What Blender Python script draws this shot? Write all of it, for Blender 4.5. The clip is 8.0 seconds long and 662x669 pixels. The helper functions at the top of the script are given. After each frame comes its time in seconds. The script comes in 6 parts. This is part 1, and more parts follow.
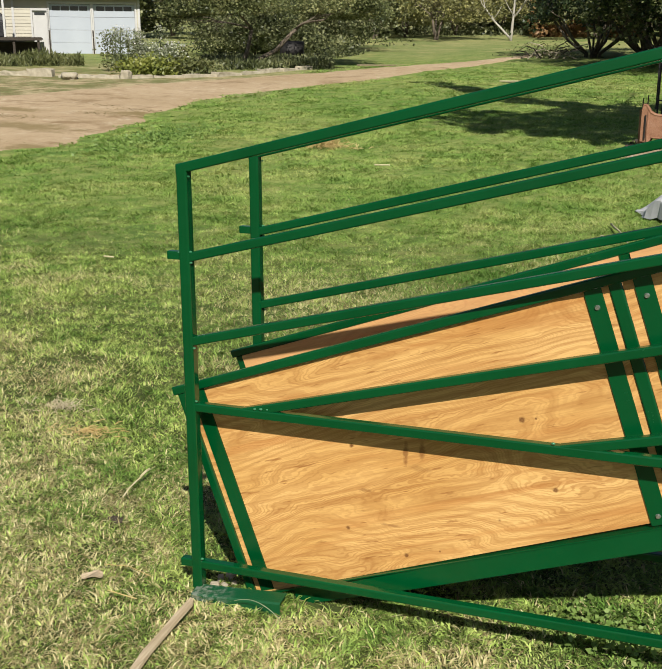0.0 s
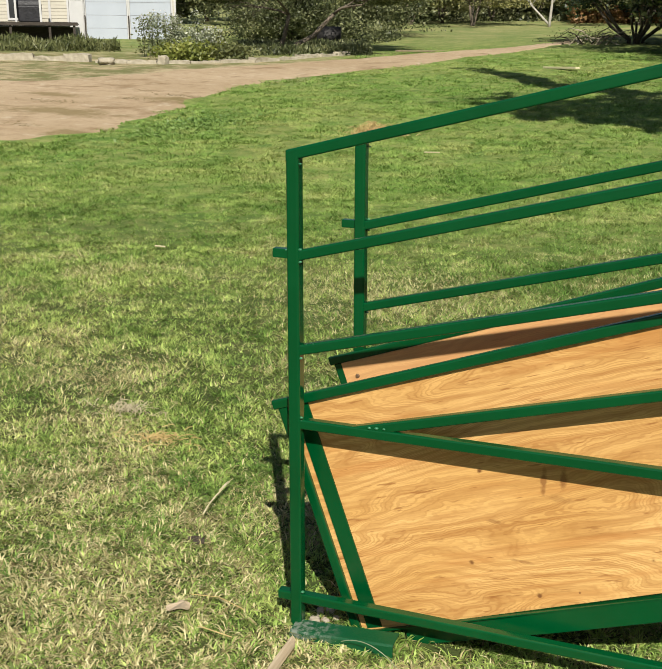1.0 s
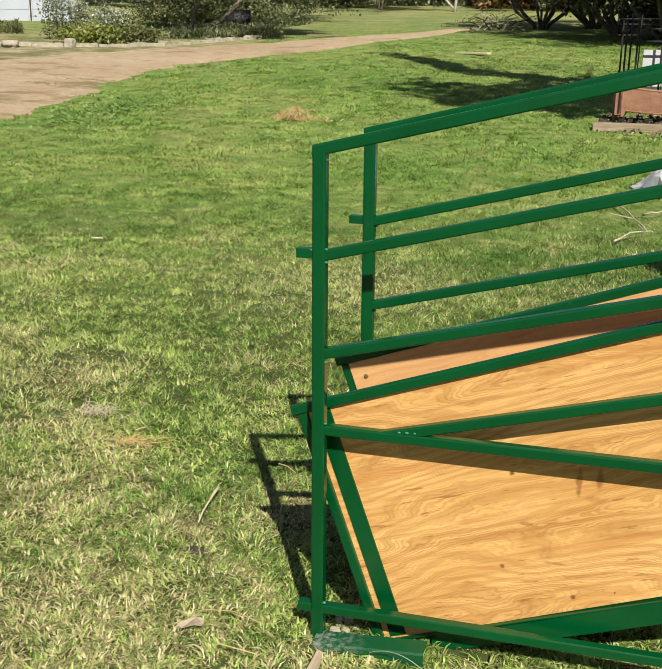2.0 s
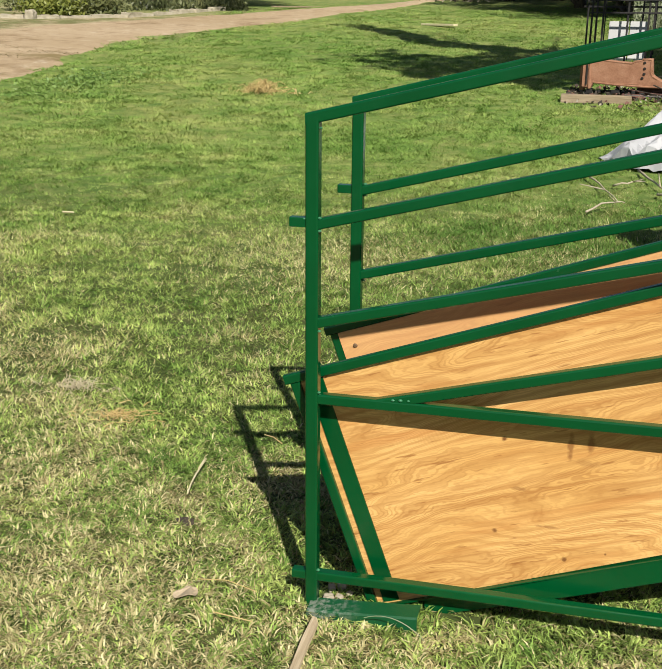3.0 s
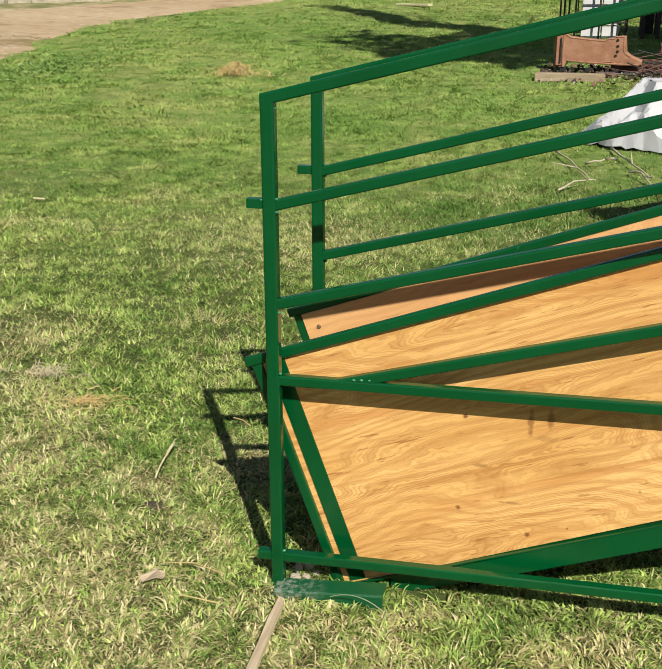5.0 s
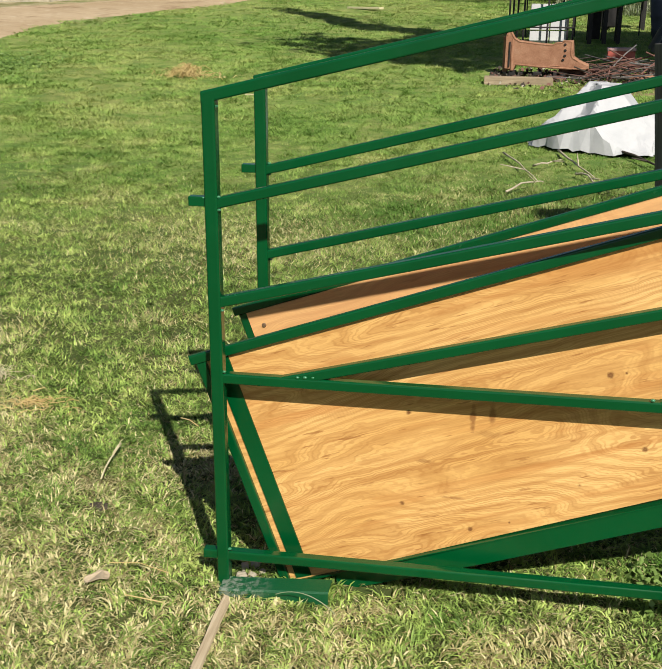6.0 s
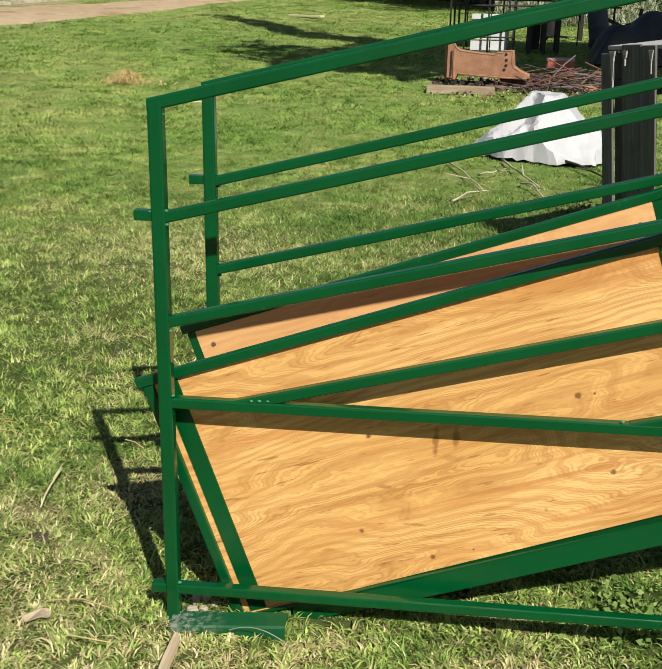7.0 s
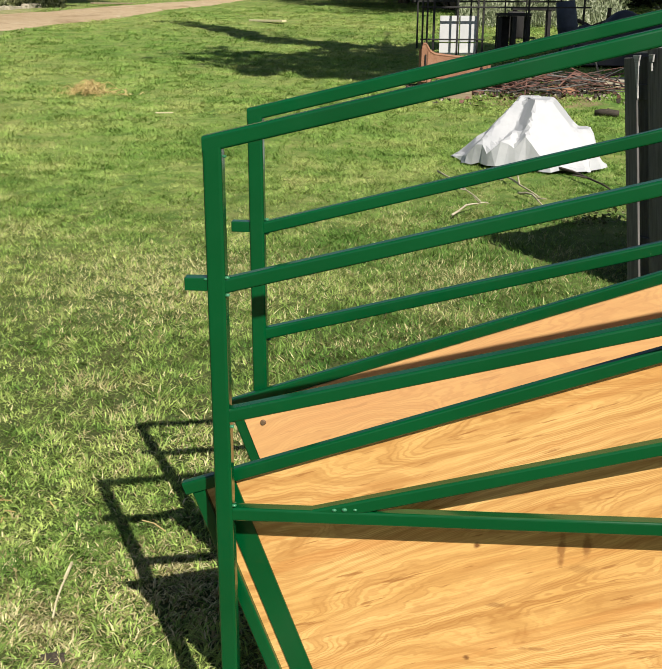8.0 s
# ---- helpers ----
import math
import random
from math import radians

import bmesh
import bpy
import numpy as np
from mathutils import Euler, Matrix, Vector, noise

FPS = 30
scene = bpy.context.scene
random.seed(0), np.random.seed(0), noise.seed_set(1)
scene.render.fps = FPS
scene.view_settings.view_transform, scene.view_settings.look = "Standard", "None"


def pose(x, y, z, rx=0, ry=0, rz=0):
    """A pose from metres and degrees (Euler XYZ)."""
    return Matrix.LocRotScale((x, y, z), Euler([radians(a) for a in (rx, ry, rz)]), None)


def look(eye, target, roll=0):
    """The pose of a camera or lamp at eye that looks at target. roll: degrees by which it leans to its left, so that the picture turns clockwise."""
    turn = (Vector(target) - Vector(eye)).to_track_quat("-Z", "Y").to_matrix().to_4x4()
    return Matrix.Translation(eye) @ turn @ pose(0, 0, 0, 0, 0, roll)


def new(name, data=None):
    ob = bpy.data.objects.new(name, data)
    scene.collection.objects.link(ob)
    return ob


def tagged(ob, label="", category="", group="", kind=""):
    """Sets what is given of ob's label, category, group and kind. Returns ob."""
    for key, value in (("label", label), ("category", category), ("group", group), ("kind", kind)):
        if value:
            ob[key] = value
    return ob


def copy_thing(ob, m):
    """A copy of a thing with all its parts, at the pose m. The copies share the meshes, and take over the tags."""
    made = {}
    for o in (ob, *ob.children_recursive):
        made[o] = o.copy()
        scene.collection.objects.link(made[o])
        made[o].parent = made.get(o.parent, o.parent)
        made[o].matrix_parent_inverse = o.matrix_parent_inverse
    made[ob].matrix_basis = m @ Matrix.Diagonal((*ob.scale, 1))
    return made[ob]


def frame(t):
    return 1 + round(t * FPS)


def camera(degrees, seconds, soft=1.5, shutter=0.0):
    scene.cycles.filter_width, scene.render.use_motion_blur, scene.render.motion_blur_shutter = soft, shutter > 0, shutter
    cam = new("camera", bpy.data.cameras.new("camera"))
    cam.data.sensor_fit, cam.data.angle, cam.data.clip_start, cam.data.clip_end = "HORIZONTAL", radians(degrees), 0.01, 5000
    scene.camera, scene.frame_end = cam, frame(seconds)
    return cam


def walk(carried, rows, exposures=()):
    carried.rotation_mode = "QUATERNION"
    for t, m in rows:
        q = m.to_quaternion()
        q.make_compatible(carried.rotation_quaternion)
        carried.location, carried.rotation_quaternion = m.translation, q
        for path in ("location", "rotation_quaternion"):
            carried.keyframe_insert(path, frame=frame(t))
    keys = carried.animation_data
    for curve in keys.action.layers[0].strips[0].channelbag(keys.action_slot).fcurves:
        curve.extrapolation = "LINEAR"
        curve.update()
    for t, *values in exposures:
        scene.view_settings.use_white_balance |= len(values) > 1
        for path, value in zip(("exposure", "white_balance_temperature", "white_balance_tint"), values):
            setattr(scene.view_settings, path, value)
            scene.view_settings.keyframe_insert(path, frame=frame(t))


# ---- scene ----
cam = camera(37.3, 8.0, soft=0.7)
PATH = [
    (0, (1.584, -2.76, 1.802), (0.881, -0.963, 1.276), -0.0),
    (0.3, (1.461, -2.672, 1.775), (0.705, -0.898, 1.248), 0.0),
    (0.5, (1.38, -2.607, 1.774), (0.607, -0.842, 1.239), 0.1),
    (0.7, (1.301, -2.552, 1.769), (0.525, -0.789, 1.229), 0.2),
    (1, (1.181, -2.51, 1.762), (0.428, -0.741, 1.212), 0.1),
    (1.2, (1.082, -2.504, 1.762), (0.365, -0.721, 1.21), 0.2),
    (2.3, (0.795, -2.52, 1.781), (0.255, -0.688, 1.189), 0.5),
    (2.5, (0.79, -2.527, 1.777), (0.265, -0.693, 1.175), 0.5),
    (3, (0.755, -2.545, 1.764), (0.25, -0.714, 1.136), 0.5),
    (3.5, (0.746, -2.545, 1.755), (0.242, -0.723, 1.104), 0.3),
    (4, (0.761, -2.535, 1.758), (0.258, -0.716, 1.095), -0.0),
    (5.5, (0.839, -2.533, 1.759), (0.41, -0.694, 1.101), -0.0),
    (6, (0.851, -2.541, 1.748), (0.474, -0.689, 1.093), 0.4),
    (6.5, (0.858, -2.545, 1.747), (0.542, -0.679, 1.101), 0.9),
    (6.8, (0.838, -2.475, 1.740), (0.559, -0.602, 1.097), 1.2),
    (7, (0.787, -2.405, 1.735), (0.525, -0.528, 1.096), 1.1),
    (7.3, (0.686, -2.235, 1.738), (0.449, -0.354, 1.101), 0.9),
    (7.5, (0.622, -2.138, 1.763), (0.401, -0.254, 1.13), 0.9),
    (7.8, (0.513, -1.986, 1.760), (0.317, -0.099, 1.127), 0.5),
    (8, (0.414, -1.884, 1.74), (0.23, 0.005, 1.108), 0.2),
]
walk(cam, [(t, look(eye, target, roll)) for t, eye, target, roll in PATH], exposures=[(0, 0.20), (1.2, 0.27), (2.3, 0.32), (6.5, 0.31), (7.5, 0.36), (8, 0.42)])

# ---- light ----
SUN = Vector((0.794, -1.42, 1.5)).normalized()
world = bpy.data.worlds.new("sky")
scene.world = world
world.use_nodes = True
wn = world.node_tree.nodes
sky = wn.new("ShaderNodeTexSky")
sky.sky_type, sky.sun_disc = "NISHITA", False
sky.sun_elevation = math.asin(SUN.z)
sky.sun_rotation = math.atan2(SUN.x, SUN.y)
world.node_tree.links.new(sky.outputs[0], wn["Background"].inputs[0])
wn["Background"].inputs[1].default_value = 0.05
sun_data = bpy.data.lights.new("sun", "SUN")
sun_data.energy, sun_data.angle, sun_data.color = 5.5, radians(0.55), (1.0, 0.94, 0.84)
sun = new("sun", sun_data)
sun.matrix_world = look(SUN * 60, (0, 0, 0))


# ---- materials ----
class Nodes:
    """A small helper round one node material."""

    def __init__(self, name, rough=0.6, metal=0.0, spec=0.5):
        self.mat = bpy.data.materials.new(name)
        self.mat.use_nodes = True
        self.tree = self.mat.node_tree
        self.b = self.tree.nodes["Principled BSDF"]
        self.b.inputs["Roughness"].default_value = rough
        self.b.inputs["Metallic"].default_value = metal
        self.b.inputs["Specular IOR Level"].default_value = spec

    def n(self, kind, **values):
        node = self.tree.nodes.new("ShaderNode" + kind)
        for key, value in values.items():
            if key in ("operation", "blend_type", "data_type", "distance", "feature", "vector_type"):
                setattr(node, key, value)
            else:
                node.inputs[key].default_value = value
        return node

    def link(self, a, b):
        self.tree.links.new(a, b)

    def coords(self, scale=(1, 1, 1), rot=(0, 0, 0), kind="Object"):
        c, m = self.n("TexCoord"), self.n("Mapping")
        m.inputs["Scale"].default_value, m.inputs["Rotation"].default_value = scale, rot
        self.link(c.outputs[kind], m.inputs["Vector"])
        return m.outputs[0]

    def noise(self, vec, scale, detail=4.0, rough=0.55, distort=0.0):
        node = self.n("TexNoise", Scale=scale, Detail=detail, Roughness=rough, Distortion=distort)
        if vec is not None:
            self.link(vec, node.inputs["Vector"])
        return node.outputs["Fac"]

    def ramp(self, fac, *stops):
        node = self.tree.nodes.new("ShaderNodeValToRGB")
        e = node.color_ramp.elements
        while len(e) < len(stops):
            e.new(0.5)
        for k, (p, c) in enumerate(stops):
            e[k].position = p
            e[k].color = (*c, 1) if len(c) == 3 else c
        self.link(fac, node.inputs[0])
        return node.outputs[0]

    def grey(self, fac, *stops):
        return self.ramp(fac, *[(p, (v, v, v)) for p, v in stops])

    def mix(self, fac, a, b, kind="MIX"):
        node = self.tree.nodes.new("ShaderNodeMix")
        node.data_type, node.blend_type = "RGBA", kind
        for value, slot in ((fac, 0), (a, 6), (b, 7)):
            if isinstance(value, (int, float)):
                node.inputs[slot].default_value = value
            elif isinstance(value, tuple):
                node.inputs[slot].default_value = (*value, 1)
            else:
                self.link(value, node.inputs[slot])
        return node.outputs[2]

    def math(self, op, a, b=0.0):
        node = self.tree.nodes.new("ShaderNodeMath")
        node.operation = op
        for k, value in enumerate((a, b)):
            if isinstance(value, (int, float)):
                node.inputs[k].default_value = value
            else:
                self.link(value, node.inputs[k])
        return node.outputs[0]

    def color(self, socket):
        self.link(socket, self.b.inputs["Base Color"])
        return self

    def rough(self, socket):
        self.link(socket, self.b.inputs["Roughness"])
        return self

    def bump(self, height, strength=0.3, dist=0.01):
        node = self.n("Bump", Strength=strength, Distance=dist)
        self.link(height, node.inputs["Height"])
        self.link(node.outputs[0], self.b.inputs["Normal"])
        return self

    def through_light(self, color_socket, amount):
        """Thin leaves let some light through."""
        t, m = self.n("BsdfTranslucent"), self.n("MixShader", Fac=amount)
        self.link(color_socket, t.inputs["Color"])
        self.link(self.b.outputs[0], m.inputs[1])
        self.link(t.outputs[0], m.inputs[2])
        self.link(m.outputs[0], self.tree.nodes["Material Output"].inputs["Surface"])
        return self

    def island(self):
        return self.n("NewGeometry").outputs["Random Per Island"]

    def position(self):
        return self.n("NewGeometry").outputs["Position"]


def plain(name, c1, c2, scale=8.0, rough=0.7, metal=0.0, bump=0.25, dist=0.004, fine=60.0):
    """A surface of two close colours with fine grain."""
    m = Nodes(name, rough, metal)
    v = m.coords()
    big = m.noise(v, scale, 5)
    small = m.noise(v, fine, 3)
    m.color(m.mix(m.grey(small, (0.35, 0.0), (0.7, 0.35)), m.ramp(big, (0.3, c1), (0.7, c2)), c1))
    m.bump(small, bump, dist)
    return m.mat


def make_green():
    m = Nodes("green_enamel", 0.25, 0.0, 0.5)
    v = m.coords()
    big, fine = m.noise(v, 3.0, 3), m.noise(v, 90.0, 3)
    base = m.ramp(big, (0.3, (0.0002, 0.050, 0.0125)), (0.7, (0.0004, 0.064, 0.0170)))
    dust = m.grey(m.noise(v, 14.0, 6, 0.7), (0.55, 0.0), (0.8, 0.10))
    m.color(m.mix(dust, base, (0.02, 0.10, 0.045)))
    m.rough(m.grey(m.noise(v, 9.0, 4, 0.6), (0.3, 0.14), (0.7, 0.28)))
    m.bump(fine, 0.06, 0.002)
    return m.mat


def make_scratched():
    m = Nodes("scraped_green_paint", 0.45, 0.0)
    v = m.coords()
    bare = m.grey(m.noise(v, 42.0, 8, 0.8), (0.47, 0.0), (0.56, 1.0))
    near = m.n("SeparateXYZ")
    m.link(m.coords(), near.inputs[0])
    where = m.grey(near.outputs["X"], (0.06, 1.0), (0.17, 0.0))
    f = m.math("MULTIPLY", bare, where)
    m.color(m.mix(f, (0.002, 0.066, 0.02), (0.16, 0.19, 0.15)))
    m.bump(bare, 0.2, 0.003)
    return m.mat


KNOTS = [(0.557, 0.62, 0.010), (0.545, 0.328, 0.011), (0.749, 0.264, 0.011), (1.099, 0.78, 0.013), (1.211, 0.571, 0.013),
         (1.047, 0.443, 0.006), (0.86, 0.30, 0.005), (1.14, 0.79, 0.005)]


def make_ply(name, knots, pale=0.0):
    """Rotary-cut fir plywood: contour-like grain that runs along the sheet."""
    m = Nodes(name, 0.50, 0.0, 0.35)
    v = m.coords()
    along = m.coords(rot=(0, radians(19.5), 0))

    def stretched(x, z):
        s = m.n("Mapping", Scale=(x, 1, z))
        m.link(along, s.inputs["Vector"])
        return s.outputs[0]

    cross = m.n("SeparateXYZ")
    m.link(along, cross.inputs[0])
    warp = m.noise(stretched(0.55, 1.9), 2.3, 1.8, 0.42, 0.5)
    jitter = m.noise(stretched(3.4, 9.0), 3.0, 3, 0.55)
    phase = m.math("ADD", m.math("MULTIPLY", cross.outputs["Z"], 620.0), m.math("ADD", m.math("MULTIPLY", warp, 400.0), m.math("MULTIPLY", jitter, 30.0)))
    lines = m.math("SINE", phase)
    rings = m.grey(m.math("ADD", m.math("MULTIPLY", lines, 0.5), 0.5), (0.45, 0.0), (0.9, 1.0))
    mask = m.grey(m.noise(stretched(0.9, 4.5), 2.7, 4, 0.6), (0.38, 0.18), (0.62, 1.0))
    rings = m.math("MULTIPLY", rings, mask)
    fibre = m.noise(stretched(5.0, 190.0), 2.0, 4, 0.65)
    streak = m.noise(stretched(1.1, 26.0), 2.3, 4, 0.6)
    tone = m.ramp(m.noise(stretched(0.6, 2.0), 2.4, 3), (0.25, (0.57, 0.315, 0.092)), (0.75, (0.79, 0.50, 0.195)))
    broad = m.grey(m.math("ADD", m.math("MULTIPLY", m.math("SINE", m.math("MULTIPLY", phase, 0.21)), 0.5), 0.5), (0.35, 0.0), (0.9, 0.42))
    tone = m.mix(broad, tone, (0.40, 0.19, 0.052))
    col = m.mix(m.math("MULTIPLY", rings, 0.46), tone, (0.33, 0.135, 0.034))
    red = m.grey(m.noise(stretched(0.5, 9.0), 2.1, 4, 0.6), (0.52, 0.0), (0.66, 0.55))
    col = m.mix(red, col, (0.46, 0.19, 0.05))
    col = m.mix(m.grey(streak, (0.48, 0.0), (0.66, 0.5)), col, (0.36, 0.155, 0.040))
    col = m.mix(m.grey(fibre, (0.45, 0.0), (0.75, 0.35)), col, (0.34, 0.155, 0.042))
    short = m.grey(m.noise(stretched(7.0, 60.0), 1.2, 3, 0.6), (0.62, 0.0), (0.69, 0.65))
    col = m.mix(short, col, (0.25, 0.092, 0.022))
    for x, z, r in knots:
        d = m.n("VectorMath", operation="DISTANCE")
        m.link(v, d.inputs[0])
        d.inputs[1].default_value = (0.8 + (x - 0.8) * 1.0119, 0.061, 1.75 + (z - 1.75) * 1.0119)
        near = m.grey(m.math("ADD", d.outputs["Value"], m.math("MULTIPLY", m.noise(v, 60.0, 3), r * 1.2)), (r * 0.55, 0.75), (r * 0.80, 1.0), (r * 1.0, 0.8), (r * 1.45, 0.0))
        col = m.mix(m.math("MULTIPLY", near, 0.95), col, (0.12, 0.04, 0.012))
    # two smudges left by dirty gloves
    if len(knots) > 4:
        smear = m.noise(v, 38.0, 4, 0.6)
        for x, z, sx, sz, most in ((0.738, 0.605, 48.0, 11.0, 0.7), (0.792, 0.622, 42.0, 12.0, 0.7), (0.785, 0.560, 12.0, 42.0, 0.32), (0.60, 0.455, 20.0, 70.0, 0.5), (0.69, 0.345, 14.0, 90.0, 0.5)):
            s = m.n("Mapping", Scale=(sx, 0.0, sz), Location=(-sx * x, 0.0, -sz * z))
            m.link(v, s.inputs["Vector"])
            d = m.n("VectorMath", operation="LENGTH")
            m.link(s.outputs[0], d.inputs[0])
            f = m.grey(m.math("ADD", d.outputs["Value"], m.math("MULTIPLY", smear, 0.9)), (0.7, most), (1.4, 0.0))
            col = m.mix(f, col, (0.20, 0.075, 0.022))
    # pale: share of pinkish bounced light mixed into the wood colour
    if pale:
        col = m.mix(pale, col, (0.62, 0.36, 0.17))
    m.color(col)
    m.bump(m.math("ADD", m.math("MULTIPLY", fibre, 0.6), m.math("MULTIPLY", rings, 0.5)), 0.10, 0.002)
    return m.mat


def make_lawn():
    """Turf between the blades: thatch, moss and soil."""
    m = Nodes("lawn_turf", 0.9, 0.0, 0.2)
    p = m.position()
    big = m.noise(p, 0.22, 4, 0.6)
    mid = m.noise(p, 1.3, 5, 0.65)
    fine = m.noise(p, 28.0, 5, 0.7)
    green = m.ramp(big, (0.3, (0.115, 0.192, 0.038)), (0.5, (0.170, 0.236, 0.055)), (0.72, (0.228, 0.250, 0.078)))
    col = m.mix(m.grey(mid, (0.46, 0.0), (0.66, 0.6)), green, (0.27, 0.25, 0.09))
    col = m.mix(m.grey(mid, (0.34, 0.65), (0.47, 0.0)), col, (0.085, 0.19, 0.03))
    tufts = m.noise(p, 5.0, 5, 0.7)
    col = m.mix(m.grey(tufts, (0.36, 0.55), (0.50, 0.0)), col, (0.075, 0.15, 0.026))
    col = m.mix(m.grey(tufts, (0.52, 0.0), (0.70, 0.55)), col, (0.30, 0.325, 0.115))
    col = m.mix(m.grey(fine, (0.34, 0.5), (0.58, 0.0)), col, (0.065, 0.11, 0.018))
    streak = m.noise(p, 2.4, 6, 0.75)
    col = m.mix(m.grey(streak, (0.40, 0.6), (0.50, 0.0)), col, (0.07, 0.145, 0.026))
    col = m.mix(m.grey(streak, (0.52, 0.0), (0.62, 0.5)), col, (0.33, 0.36, 0.12))
    # thatch and soil, darkened at low y to paint shade between the blades
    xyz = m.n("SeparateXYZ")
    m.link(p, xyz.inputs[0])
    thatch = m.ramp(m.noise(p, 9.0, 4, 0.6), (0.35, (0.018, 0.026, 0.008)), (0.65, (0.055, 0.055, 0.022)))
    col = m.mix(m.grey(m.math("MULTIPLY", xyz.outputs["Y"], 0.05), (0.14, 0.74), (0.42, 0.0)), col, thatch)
    # worn olive verge across the driveway and drier meadow beyond
    side = m.n("VectorMath", operation="DOT_PRODUCT")
    m.link(p, side.inputs[0])
    side.inputs[1].default_value = (-0.0058, 0.0081, 0.0)
    verge = m.mix(m.grey(m.noise(p, 0.8, 6, 0.7), (0.42, 0.0), (0.58, 1.0)), (0.15, 0.155, 0.06), (0.42, 0.34, 0.21))
    verge = m.mix(m.grey(m.noise(p, 2.6, 5, 0.7), (0.50, 0.0), (0.62, 0.7)), verge, (0.17, 0.12, 0.06))
    across = m.math("MULTIPLY", m.grey(side.outputs["Value"], (0.222, 0.0), (0.248, 0.92)), m.grey(m.math("MULTIPLY", xyz.outputs["X"], -0.05), (0.50, 0.0), (0.62, 1.0)))
    across = m.math("MULTIPLY", across, m.grey(m.math("MULTIPLY", xyz.outputs["Y"], 0.02), (0.54, 1.0), (0.70, 0.15)))
    meadow = m.grey(m.math("MULTIPLY", xyz.outputs["Y"], 0.01), (0.36, 0.0), (0.50, 0.6))
    col = m.mix(meadow, col, m.mix(m.grey(m.noise(p, 0.5, 6, 0.7), (0.40, 0.0), (0.60, 1.0)), (0.14, 0.19, 0.06), (0.34, 0.31, 0.14)))
    col = m.mix(across, col, verge)
    # trampled bare soil before the scrap heap
    bare = m.n("Mapping", Scale=(0.42, 0.85, 0.0), Location=(-0.42 * 2.1, -0.85 * 14.4, 0.0))
    m.link(p, bare.inputs["Vector"])
    reach = m.n("VectorMath", operation="LENGTH")
    m.link(bare.outputs[0], reach.inputs[0])
    soil = m.grey(m.math("ADD", reach.outputs["Value"], m.math("MULTIPLY", m.noise(p, 2.2, 4, 0.6), 0.9)), (0.85, 0.8), (1.5, 0.0))
    col = m.mix(soil, col, m.mix(fine, (0.17, 0.115, 0.06), (0.30, 0.22, 0.13)))
    m.color(col)
    m.bump(m.math("ADD", fine, mid), 0.6, 0.03)
    return m.mat


